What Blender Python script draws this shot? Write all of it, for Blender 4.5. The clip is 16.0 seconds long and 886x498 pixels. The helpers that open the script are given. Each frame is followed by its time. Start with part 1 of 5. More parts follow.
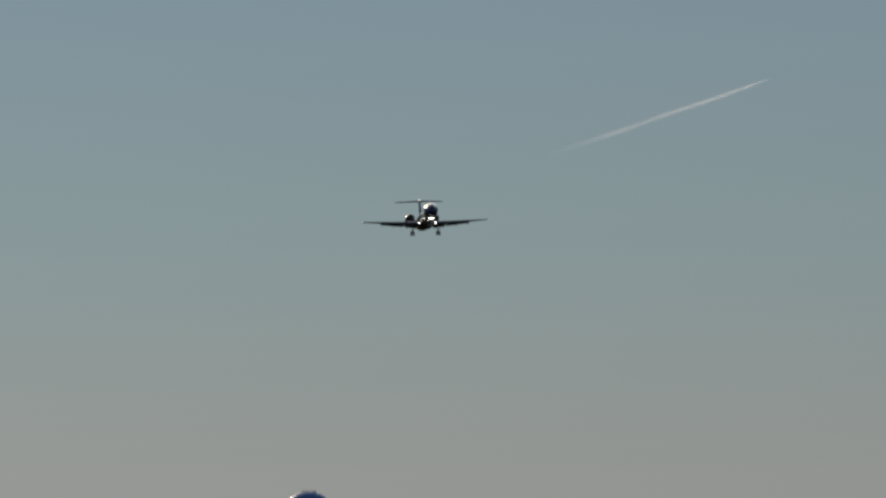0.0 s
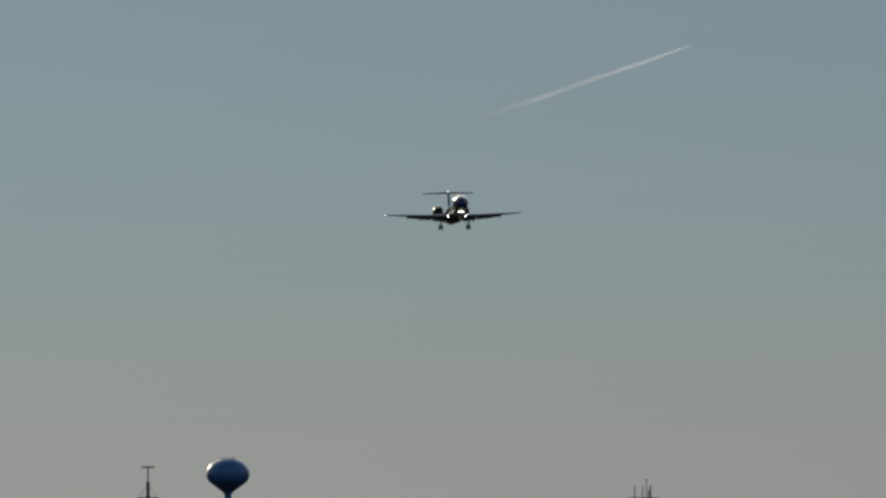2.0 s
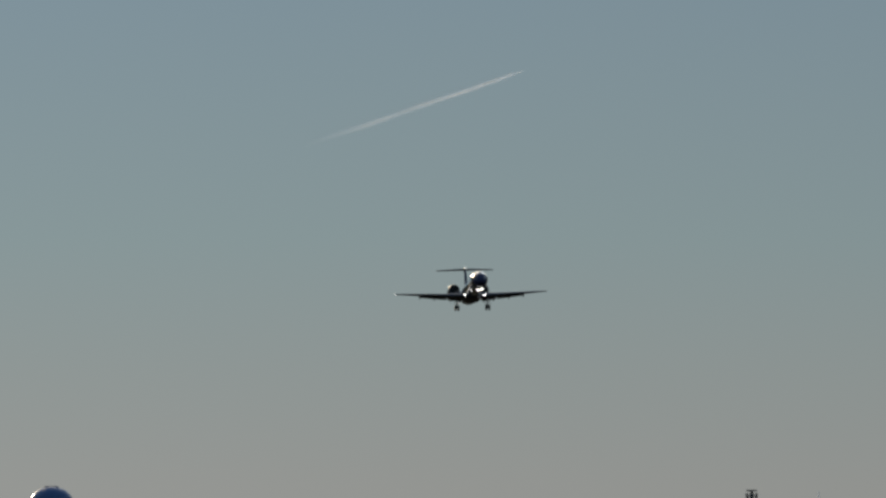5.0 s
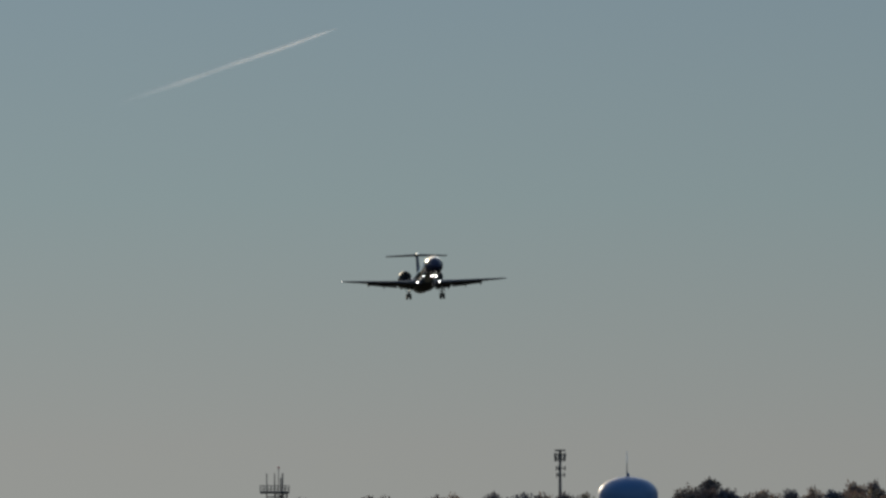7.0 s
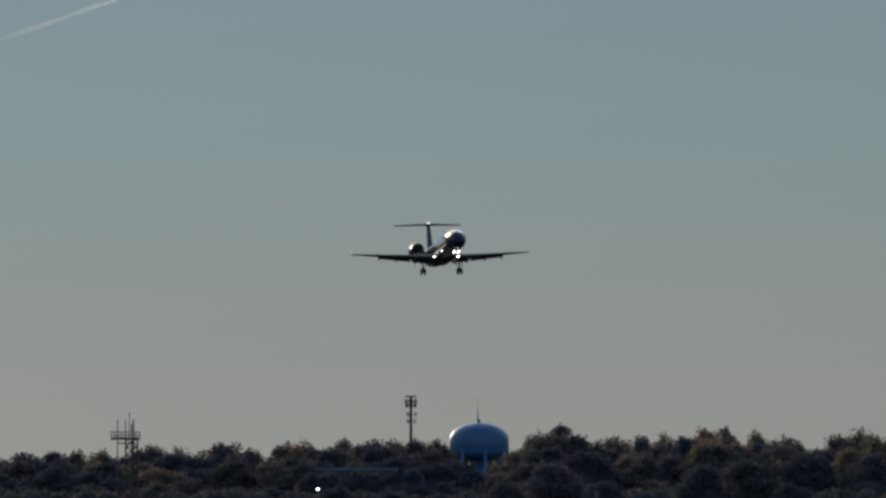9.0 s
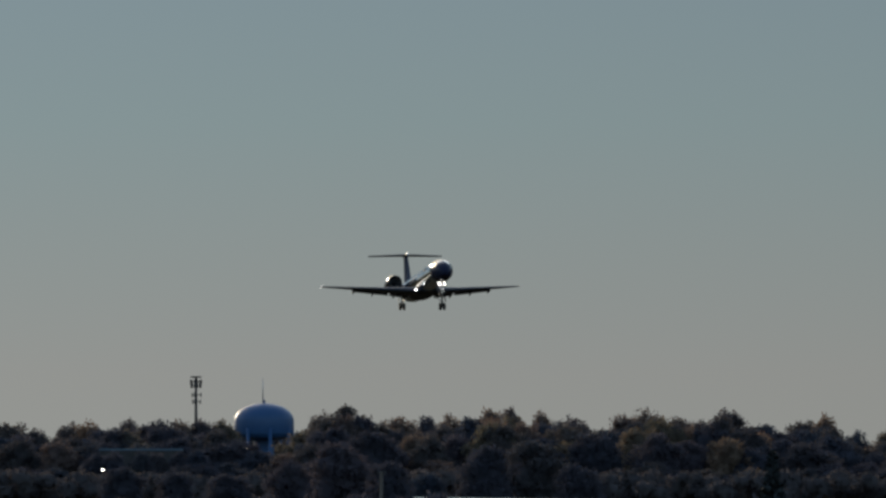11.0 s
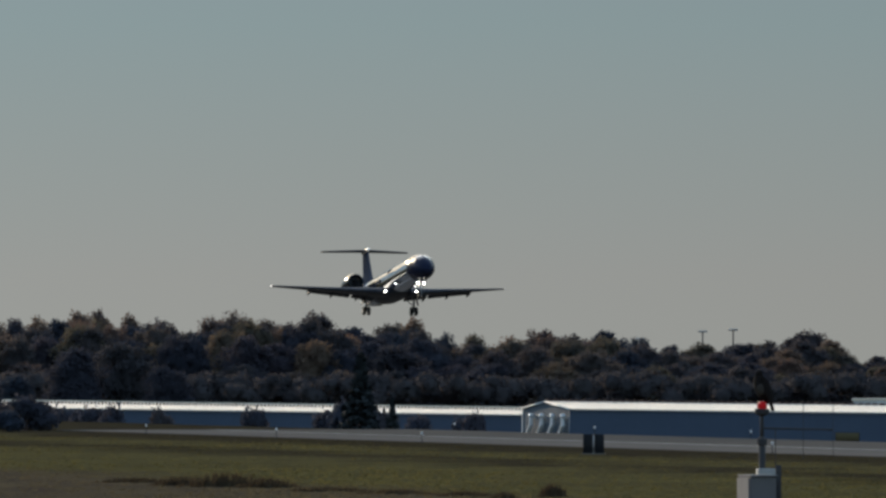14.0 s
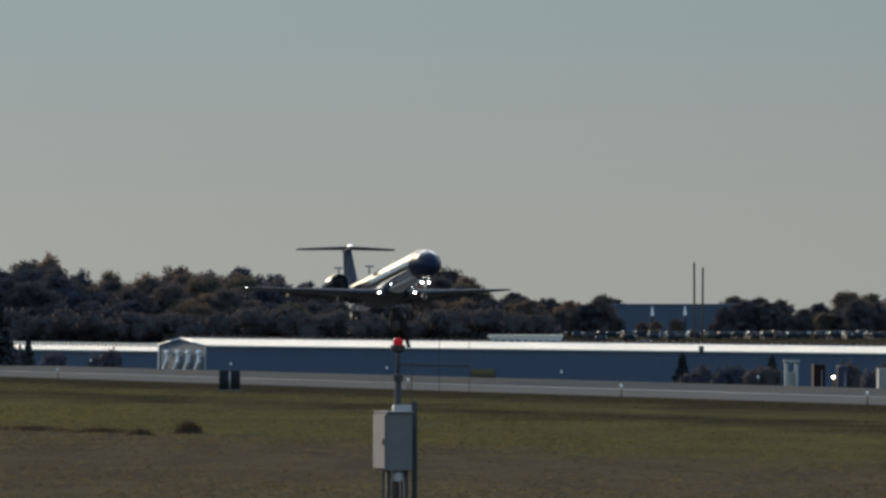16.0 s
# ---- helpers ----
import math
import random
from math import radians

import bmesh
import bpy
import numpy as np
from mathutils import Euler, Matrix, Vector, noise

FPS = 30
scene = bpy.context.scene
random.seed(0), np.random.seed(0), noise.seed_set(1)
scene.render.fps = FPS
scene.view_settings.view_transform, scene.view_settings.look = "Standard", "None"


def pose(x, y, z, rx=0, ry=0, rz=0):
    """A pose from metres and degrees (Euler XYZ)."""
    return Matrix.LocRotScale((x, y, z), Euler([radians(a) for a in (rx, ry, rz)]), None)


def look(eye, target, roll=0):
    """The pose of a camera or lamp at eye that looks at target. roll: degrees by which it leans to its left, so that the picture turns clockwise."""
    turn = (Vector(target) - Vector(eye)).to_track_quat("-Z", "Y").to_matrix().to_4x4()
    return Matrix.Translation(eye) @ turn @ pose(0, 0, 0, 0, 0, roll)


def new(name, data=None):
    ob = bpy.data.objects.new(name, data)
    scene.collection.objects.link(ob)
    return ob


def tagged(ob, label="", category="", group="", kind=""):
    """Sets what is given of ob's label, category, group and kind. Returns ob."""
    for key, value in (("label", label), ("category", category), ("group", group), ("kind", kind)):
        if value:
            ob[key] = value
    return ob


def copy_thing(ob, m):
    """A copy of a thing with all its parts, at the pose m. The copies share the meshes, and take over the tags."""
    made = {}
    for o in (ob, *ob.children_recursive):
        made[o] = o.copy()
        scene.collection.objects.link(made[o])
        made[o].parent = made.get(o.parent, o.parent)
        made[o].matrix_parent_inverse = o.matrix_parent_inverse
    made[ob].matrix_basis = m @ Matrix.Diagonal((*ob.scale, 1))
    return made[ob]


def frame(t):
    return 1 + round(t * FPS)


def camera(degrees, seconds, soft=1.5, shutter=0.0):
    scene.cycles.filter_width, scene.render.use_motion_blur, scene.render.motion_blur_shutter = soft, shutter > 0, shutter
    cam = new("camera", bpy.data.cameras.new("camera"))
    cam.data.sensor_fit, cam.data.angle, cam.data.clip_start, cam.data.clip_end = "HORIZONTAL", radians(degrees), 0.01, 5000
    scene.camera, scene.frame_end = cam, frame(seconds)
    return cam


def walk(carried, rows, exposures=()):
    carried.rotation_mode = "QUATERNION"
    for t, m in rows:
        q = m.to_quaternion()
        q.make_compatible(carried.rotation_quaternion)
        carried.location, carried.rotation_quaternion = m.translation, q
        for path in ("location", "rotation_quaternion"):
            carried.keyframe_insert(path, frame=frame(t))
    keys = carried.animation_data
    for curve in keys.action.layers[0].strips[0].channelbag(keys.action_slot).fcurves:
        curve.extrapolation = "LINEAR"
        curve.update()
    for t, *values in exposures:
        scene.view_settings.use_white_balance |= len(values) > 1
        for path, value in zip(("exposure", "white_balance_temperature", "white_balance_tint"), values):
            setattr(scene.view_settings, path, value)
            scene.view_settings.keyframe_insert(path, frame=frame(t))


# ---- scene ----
EYE = 6.5  # the camera's height over the runway, on the edge of a low rise

cam = camera(4.2763, 16.0, soft=2.9)
# seconds, bearing to the right of +y, elevation, in degrees
walk(cam, [(t, pose(0, 0, EYE, 90 + el, 0, -yaw)) for t, yaw, el in [
    (0, -4.620, 1.570), (0.5, -4.802, 1.716), (1, -4.464, 1.741), (1.5, -4.311, 1.490), (2, -4.229, 1.411),
    (2.5, -4.099, 1.368), (3, -3.567, 1.390), (3.5, -3.337, 1.517), (4, -3.563, 1.536), (4.2, -3.537, 1.550),
    (6.3, -3.170, 1.506), (6.5, -3.110, 1.397), (7, -2.453, 1.353), (7.5, -2.256, 1.288), (8, -2.046, 1.203),
    (8.5, -1.887, 1.131), (9, -1.733, 1.093), (9.2, -1.637, 1.071), (11.3, -0.641, 0.963), (11.5, -0.607, 0.899),
    (12, -0.183, 0.850), (12.5, 0.000, 0.750), (13, 0.338, 0.734), (13.5, 0.990, 0.578), (14, 1.292, 0.528),
    (14.5, 1.596, 0.467), (15, 1.880, 0.424), (15.5, 2.371, 0.370), (16, 3.049, 0.221),
]], [(0, 0.0), (4, 0.0), (9, 0.0), (12.5, 0.0), (13.5, 0.04), (14, 0.18), (14.5, 0.22), (15.5, 0.34), (16, 0.41)])

# ---- light ----
SUN_AZ, SUN_EL = radians(-20), radians(10)  # ahead and to the left, low in the evening
world = bpy.data.worlds.new("evening_sky")
scene.world = world
world.use_nodes = True
wt = world.node_tree
sky = wt.nodes.new("ShaderNodeTexSky")
sky.sky_type = "NISHITA"
sky.sun_disc = False
sky.sun_elevation, sky.sun_rotation = SUN_EL, SUN_AZ
sky.air_density, sky.dust_density, sky.ozone_density = 1.0, 1.0, 1.0
bg = wt.nodes["Background"]
bg.inputs["Strength"].default_value = 0.1
to_sun = Vector((math.sin(SUN_AZ) * math.cos(SUN_EL), math.cos(SUN_AZ) * math.cos(SUN_EL), math.sin(SUN_EL)))
# evening haze lies over the lowest degrees of the sky: warm at the horizon, grey-blue above
wc, wz = wt.nodes.new("ShaderNodeTexCoord"), wt.nodes.new("ShaderNodeSeparateXYZ")
wt.links.new(wc.outputs["Generated"], wz.inputs[0])
lift = wt.nodes.new("ShaderNodeMapRange")
lift.inputs[1].default_value, lift.inputs[2].default_value = 0.0, 0.1
wt.links.new(wz.outputs["Z"], lift.inputs[0])
haze = wt.nodes.new("ShaderNodeValToRGB")
for i, (at, c) in enumerate(((0.0, (2.98, 3.05, 2.87)), (0.07, (2.92, 3.0, 2.86)), (0.17, (2.64, 2.98, 2.93)), (0.28, (2.33, 2.97, 3.06)), (0.49, (2.0, 2.72, 3.14)), (1.0, (1.8, 2.5, 3.1)))):
    e = haze.color_ramp.elements[i] if i < 2 else haze.color_ramp.elements.new(at)
    e.position, e.color = at, (*c, 1)
wt.links.new(lift.outputs[0], haze.inputs[0])
dot = wt.nodes.new("ShaderNodeVectorMath")
dot.operation = "DOT_PRODUCT"
wt.links.new(wc.outputs["Generated"], dot.inputs[0])
dot.inputs[1].default_value = to_sun
ahead, glow, side = (wt.nodes.new("ShaderNodeMath") for _ in range(3))
ahead.operation, glow.operation, side.operation = "MAXIMUM", "POWER", "MULTIPLY_ADD"
wt.links.new(dot.outputs["Value"], ahead.inputs[0])
ahead.inputs[1].default_value = 0.0
wt.links.new(ahead.outputs[0], glow.inputs[0])
glow.inputs[1].default_value = 8.0
wt.links.new(glow.outputs[0], side.inputs[0])
side.inputs[1].default_value, side.inputs[2].default_value = 0.6, 0.62
lit = wt.nodes.new("ShaderNodeVectorMath")
lit.operation = "SCALE"
wt.links.new(haze.outputs[0], lit.inputs[0])
wt.links.new(side.outputs[0], lit.inputs["Scale"])
blend = wt.nodes.new("ShaderNodeMapRange")
blend.inputs[1].default_value, blend.inputs[2].default_value = 0.09, 0.35
wt.links.new(wz.outputs["Z"], blend.inputs[0])
both = wt.nodes.new("ShaderNodeMix")
both.data_type = "RGBA"
wt.links.new(blend.outputs[0], both.inputs["Factor"])
wt.links.new(lit.outputs[0], both.inputs["A"])
dim = wt.nodes.new("ShaderNodeVectorMath")
dim.operation = "SCALE"
dim.inputs["Scale"].default_value = 3.3
wt.links.new(sky.outputs["Color"], dim.inputs[0])
wt.links.new(dim.outputs[0], both.inputs["B"])
wt.links.new(both.outputs["Result"], bg.inputs["Color"])

sun = new("sun", bpy.data.lights.new("sun", "SUN"))
sun.data.energy, sun.data.angle, sun.data.color = 2.2, radians(0.5), (1.0, 0.86, 0.68)
sun.matrix_world = look((0, 0, 200), Vector((0, 0, 200)) - to_sun)


# ---- materials ----
def mat(name, low, high, rough=0.6, metal=0.0, scale=3.0, bump=0.0, vary=0.0, coat=0.0, glow=0.0, grain=8.0, stretch=(1, 1, 1), island=False, spec=0.5):
    """Two tones mixed by noise at two scales, with relief and a shift from object to object."""
    m = bpy.data.materials.new(name)
    m.use_nodes = True
    n, l = m.node_tree.nodes, m.node_tree.links
    p = n["Principled BSDF"]
    tc, mp = n.new("ShaderNodeTexCoord"), n.new("ShaderNodeMapping")
    mp.inputs["Scale"].default_value = stretch
    l.new(tc.outputs["Object"], mp.inputs["Vector"])
    a, b = n.new("ShaderNodeTexNoise"), n.new("ShaderNodeTexNoise")
    for q, s, d in ((a, scale, 3), (b, scale * grain, 4)):
        q.inputs["Scale"].default_value, q.inputs["Detail"].default_value = s, d
        l.new(mp.outputs["Vector"], q.inputs["Vector"])
    mx = n.new("ShaderNodeMath")
    mx.operation = "MULTIPLY_ADD"
    l.new(b.outputs["Fac"], mx.inputs[0])
    mx.inputs[1].default_value = 0.45
    half = n.new("ShaderNodeMath")
    half.operation = "MULTIPLY_ADD"
    l.new(a.outputs["Fac"], half.inputs[0])
    half.inputs[1].default_value, half.inputs[2].default_value = 1.3, -0.38
    l.new(half.outputs[0], mx.inputs[2])
    fac = mx.outputs[0]
    if vary:
        src = n.new("ShaderNodeNewGeometry").outputs["Random Per Island"] if island else n.new("ShaderNodeObjectInfo").outputs["Random"]
        add = n.new("ShaderNodeMath")
        add.operation = "MULTIPLY_ADD"
        l.new(src, add.inputs[0])
        add.inputs[1].default_value = vary
        sh = n.new("ShaderNodeMath")
        sh.operation = "SUBTRACT"
        l.new(fac, sh.inputs[0])
        sh.inputs[1].default_value = vary / 2
        l.new(sh.outputs[0], add.inputs[2])
        fac = add.outputs[0]
    mix = n.new("ShaderNodeMix")
    mix.data_type = "RGBA"
    mix.inputs["A"].default_value, mix.inputs["B"].default_value = (*low, 1), (*high, 1)
    l.new(fac, mix.inputs["Factor"])
    l.new(mix.outputs["Result"], p.inputs["Base Color"])
    p.inputs["Roughness"].default_value, p.inputs["Metallic"].default_value = rough, metal
    p.inputs["Coat Weight"].default_value, p.inputs["Coat Roughness"].default_value = coat, 0.08
    p.inputs["Specular IOR Level"].default_value = spec
    if glow:
        l.new(mix.outputs["Result"], p.inputs["Emission Color"])
        p.inputs["Emission Strength"].default_value = glow
    if bump:
        bp = n.new("ShaderNodeBump")
        bp.inputs["Strength"].default_value = bump
        bp.inputs["Distance"].default_value = 0.05
        l.new(b.outputs["Fac"], bp.inputs["Height"])
        l.new(bp.outputs["Normal"], p.inputs["Normal"])
    return m


def leafy(m, share, tone):
    """Thin leaves also let light through."""
    n, l = m.node_tree.nodes, m.node_tree.links
    tr, mx = n.new("ShaderNodeBsdfTranslucent"), n.new("ShaderNodeMixShader")
    src = n["Principled BSDF"].inputs["Base Color"].links[0].from_socket
    warm = n.new("ShaderNodeMix")
    warm.data_type, warm.blend_type = "RGBA", "MULTIPLY"
    warm.inputs["Factor"].default_value = 1.0
    warm.inputs["B"].default_value = (*tone, 1)
    l.new(src, warm.inputs["A"])
    l.new(warm.outputs["Result"], tr.inputs["Color"])
    mx.inputs[0].default_value = share
    l.new(n["Principled BSDF"].outputs[0], mx.inputs[1])
    l.new(tr.outputs[0], mx.inputs[2])
    l.new(mx.outputs[0], n["Material Output"].inputs["Surface"])
    return m


M_GRASS = mat("mown_grass", (0.049, 0.038, 0.029), (0.115, 0.092, 0.047), 1.0, scale=0.05, grain=3.5, bump=0.6, stretch=(5, 1, 1), spec=0.0)
def turf_zones(m):
    """Dry brown turf in broad strips between greener ones, with ragged edges."""
    n, l = m.node_tree.nodes, m.node_tree.links
    p = n["Principled BSDF"]
    src = p.inputs["Base Color"].links[0].from_socket
    tc, sep, nz = n.new("ShaderNodeTexCoord"), n.new("ShaderNodeSeparateXYZ"), n.new("ShaderNodeTexNoise")
    l.new(tc.outputs["Object"], sep.inputs[0])
    l.new(tc.outputs["Object"], nz.inputs["Vector"])
    nz.inputs["Scale"].default_value, nz.inputs["Detail"].default_value, nz.inputs["Roughness"].default_value = 0.035, 6, 0.7
    across = n.new("ShaderNodeMath")
    across.operation = "MULTIPLY_ADD"
    l.new(sep.outputs["X"], across.inputs[0])
    across.inputs[1].default_value = 5.1
    l.new(sep.outputs["Y"], across.inputs[2])
    rough = n.new("ShaderNodeMath")
    rough.operation = "MULTIPLY_ADD"
    l.new(nz.outputs["Fac"], rough.inputs[0])
    rough.inputs[1].default_value = 200
    l.new(across.outputs[0], rough.inputs[2])
    span = n.new("ShaderNodeMapRange")
    span.inputs[1].default_value, span.inputs[2].default_value = 100, 1300
    l.new(rough.outputs[0], span.inputs[0])
    cr = n.new("ShaderNodeValToRGB")
    dry, green, dull = (1.14, 1.05, 1.12, 1), (1.17, 1.18, 0.88, 1), (0.56, 0.55, 0.56, 1)
    for i, (at, c) in enumerate(((0.0, dry), (0.51, dry), (0.56, green), (0.66, green), (0.71, dull), (0.75, green), (0.8, dull), (1.0, dull))):
        e = cr.color_ramp.elements[i] if i < 2 else cr.color_ramp.elements.new(at)
        e.position, e.color = at, c
    l.new(span.outputs[0], cr.inputs[0])
    mul = n.new("ShaderNodeMix")
    mul.data_type, mul.blend_type = "RGBA", "MULTIPLY"
    mul.inputs["Factor"].default_value = 1.0
    l.new(src, mul.inputs["A"])
    l.new(cr.outputs[0], mul.inputs["B"])
    l.new(mul.outputs["Result"], p.inputs["Base Color"])


turf_zones(M_GRASS)
M_BLADE = mat("grass_blades", (0.088, 0.077, 0.051), (0.126, 0.111, 0.07), 0.9, scale=0.02, vary=0.6, island=True, spec=0.0)
turf_zones(M_BLADE)
M_DRY = mat("dry_weeds", (0.045, 0.033, 0.024), (0.11, 0.082, 0.052), 0.9, scale=1.0, vary=0.6, island=True, spec=0.0)
M_ASPHALT = mat("runway_asphalt", (0.104, 0.088, 0.072), (0.152, 0.13, 0.109), 0.95, scale=0.06, grain=20, bump=0.3, spec=0.0)
M_CONCRETE = mat("pale_concrete", (0.13, 0.111, 0.092), (0.184, 0.159, 0.134), 0.95, scale=0.08, grain=20, bump=0.3, spec=0.0)
M_MARK = mat("worn_white_paint", (0.16, 0.155, 0.15), (0.42, 0.41, 0.39), 0.8, scale=0.5, spec=0.1)
M_SKIN = mat("polished_aluminium", (0.29, 0.355, 0.45), (0.35, 0.42, 0.52), 0.03, 0.95, scale=0.5, grain=6)
M_WING = mat("grey_wing_paint", (0.034, 0.037, 0.046), (0.052, 0.056, 0.066), 0.5, scale=0.6, spec=0.08)
M_NAVY = mat("navy_blue_paint", (0.012, 0.016, 0.05), (0.02, 0.03, 0.08), 0.25, scale=1, coat=0.6)
M_TAIL = mat("dark_tail_paint", (0.045, 0.057, 0.085), (0.065, 0.078, 0.11), 0.6, scale=0.7, spec=0.0)
M_NACELLE = mat("dark_nacelle_paint", (0.02, 0.022, 0.03), (0.035, 0.037, 0.045), 0.1, scale=0.7, spec=0.12)
M_NOSE = mat("dark_nose_finish", (0.013, 0.016, 0.034), (0.023, 0.027, 0.05), 0.12, scale=0.7, spec=0.03)
M_RED = mat("red_stripe_paint", (0.25, 0.02, 0.02), (0.32, 0.03, 0.03), 0.3, scale=1, coat=0.5)
M_GLASS = mat("dark_cockpit_glass", (0.01, 0.01, 0.012), (0.015, 0.015, 0.02), 0.05, scale=1, coat=1.0)
M_DARK = mat("dark_intake", (0.008, 0.008, 0.009), (0.02, 0.02, 0.02), 0.6, scale=2)
M_TYRE = mat("tyre_rubber", (0.012, 0.012, 0.013), (0.025, 0.024, 0.023), 0.8, scale=4)
M_GEAR = mat("gear_steel", (0.3, 0.3, 0.31), (0.45, 0.45, 0.46), 0.4, 0.7, scale=4)
M_CHROME = mat("bright_lip_metal", (0.8, 0.8, 0.8), (0.9, 0.9, 0.9), 0.12, 1.0, scale=2)
M_LIP = mat("polished_dark_metal", (0.05, 0.053, 0.062), (0.08, 0.084, 0.095), 0.06, 1.0, scale=2)
M_BULBGLOW = mat("white_bulb_glow", (1.0, 0.93, 0.8), (1.0, 0.95, 0.86), 0.3, scale=1, glow=10)
M_LANDING = mat("landing_beam_lamp", (1.0, 0.95, 0.88), (1.0, 0.97, 0.92), 0.3, scale=1, glow=15)
M_NAVLAMP = mat("wingtip_lamp", (1.0, 0.93, 0.85), (1.0, 0.95, 0.9), 0.3, scale=1, glow=4)
M_TANK = mat("blue_tank_paint", (0.012, 0.05, 0.125), (0.018, 0.066, 0.16), 0.5, scale=0.25, coat=0.1, bump=0.02, spec=0.3)
M_TANKDARK = mat("dark_blue_tank_paint", (0.017, 0.042, 0.1), (0.024, 0.055, 0.125), 0.4, scale=0.25, spec=0.25)
M_STEEL = mat("weathered_steel", (0.037, 0.034, 0.034), (0.074, 0.069, 0.067), 0.85, 0.1, scale=1.0, spec=0.15)
M_GALV = mat("galvanised_steel", (0.3, 0.3, 0.3), (0.45, 0.45, 0.44), 0.45, 0.6, scale=2.0)
M_ROOF = mat("bare_metal_roof", (0.6, 0.53, 0.44), (0.74, 0.66, 0.55), 0.45, 0.85, scale=0.15)
M_BLUEWALL = mat("blue_metal_siding", (0.034, 0.054, 0.09), (0.045, 0.068, 0.112), 0.5, 0.0, scale=0.2, bump=0.1)
M_GABLE = mat("pale_blue_siding", (0.075, 0.105, 0.135), (0.1, 0.135, 0.165), 0.7, scale=0.3, spec=0.05)
M_WHITE = mat("white_paint", (0.68, 0.68, 0.66), (0.8, 0.8, 0.78), 0.45, scale=1)
M_CABINET = mat("grey_cabinet_enamel", (0.118, 0.11, 0.108), (0.152, 0.142, 0.138), 0.85, scale=3, spec=0.12)
M_REDLENS = mat("red_lamp_lens", (0.4, 0.008, 0.01), (0.5, 0.012, 0.014), 0.3, scale=2, glow=0.16, spec=0.2)
M_REDDIM = mat("dim_red_lens", (0.4, 0.01, 0.01), (0.5, 0.02, 0.02), 0.6, scale=2, glow=0.1, spec=0.1)
M_RUST = mat("rust_red_paint", (0.05, 0.02, 0.018), (0.08, 0.035, 0.03), 0.6, scale=0.6)
M_YELLOW = mat("yellow_sign_panel", (0.075, 0.057, 0.022), (0.105, 0.08, 0.03), 0.8, scale=1)
M_BLACK = mat("black_sign_panel", (0.01, 0.01, 0.012), (0.022, 0.022, 0.024), 0.6, scale=1, spec=0.1)
M_BARK = mat("grey_brown_bark", (0.04, 0.03, 0.022), (0.09, 0.07, 0.055), 0.9, scale=1)
def foliage(name, tones):
    """Each tree takes one of several tones, haze included, with soft light and dark drifts in its crown."""
    m = mat(name, (0.78, 0.78, 0.8), (1.18, 1.15, 1.1), 0.9, scale=0.22, grain=3, spec=0.02)
    n, l = m.node_tree.nodes, m.node_tree.links
    p = n["Principled BSDF"]
    drift = p.inputs["Base Color"].links[0].from_socket
    cr = n.new("ShaderNodeValToRGB")
    for i, c in enumerate(tones):
        e = cr.color_ramp.elements[i] if i < 2 else cr.color_ramp.elements.new(i / len(tones))
        e.position, e.color = i / len(tones), (*c, 1)
    l.new(n.new("ShaderNodeObjectInfo").outputs["Random"], cr.inputs[0])
    mul = n.new("ShaderNodeMix")
    mul.data_type, mul.blend_type = "RGBA", "MULTIPLY"
    mul.inputs["Factor"].default_value = 1.0
    l.new(cr.outputs[0], mul.inputs["A"])
    l.new(drift, mul.inputs["B"])
    l.new(mul.outputs["Result"], p.inputs["Base Color"])
    return m


# distance haze is put into these leaf tones as blue, most in the dark set
M_LEAF = foliage("hazed_autumn_foliage", [(0.135, 0.110, 0.108), (0.097, 0.101, 0.110), (0.211, 0.155, 0.122), (0.124, 0.112, 0.113), (0.158, 0.140, 0.106), (0.243, 0.162, 0.122), (0.108, 0.099, 0.108)])
M_LEAFHAZE = foliage("haze_blue_foliage", [(0.067, 0.076, 0.101), (0.094, 0.083, 0.097), (0.059, 0.071, 0.095), (0.099, 0.088, 0.086), (0.074, 0.074, 0.092)])
M_NEEDLE = mat("conifer_needles", (0.026, 0.031, 0.033), (0.044, 0.048, 0.047), 0.8, scale=0.3, vary=0.4, spec=0.05)
leafy(M_LEAF, 0.5, (1.0, 0.93, 0.85))
leafy(M_LEAFHAZE, 0.45, (1.0, 0.98, 0.95))
leafy(M_BLADE, 0.4, (1.0, 0.95, 0.7))
leafy(M_DRY, 0.3, (1.0, 0.9, 0.7))
M_FEATHER = mat("brown_feathers", (0.009, 0.007, 0.007), (0.026, 0.02, 0.017), 0.9, scale=14, bump=0.3, spec=0.08)
M_PALEFEATHER = mat("pale_breast_feathers", (0.035, 0.028, 0.023), (0.07, 0.058, 0.048), 0.9, scale=25, spec=0.08)
M_CARPAINT = mat("dark_car_paint", (0.012, 0.013, 0.017), (0.03, 0.033, 0.04), 0.6, scale=0.4, vary=0.5, spec=0.0)
M_CARGLASS = mat("dusty_car_glass", (0.01, 0.012, 0.014), (0.02, 0.023, 0.026), 0.35, scale=1, spec=0.12)
M_CREAM = mat("dull_cream_enamel", (0.24, 0.235, 0.22), (0.34, 0.33, 0.3), 0.7, scale=3, spec=0.1)
# cabinet enamel lightened to hold the low sun on the door side
M_CABLIT = mat("sunlit_cabinet_enamel", (0.145, 0.14, 0.14), (0.185, 0.18, 0.18), 0.8, scale=4, spec=0.12)
M_DARKRED = mat("dark_red_container_paint", (0.024, 0.012, 0.012), (0.04, 0.02, 0.019), 0.8, scale=0.6, spec=0.03)
M_LATTICE = mat("faded_red_lattice_paint", (0.05, 0.032, 0.03), (0.085, 0.055, 0.05), 0.8, scale=0.5, spec=0.1)


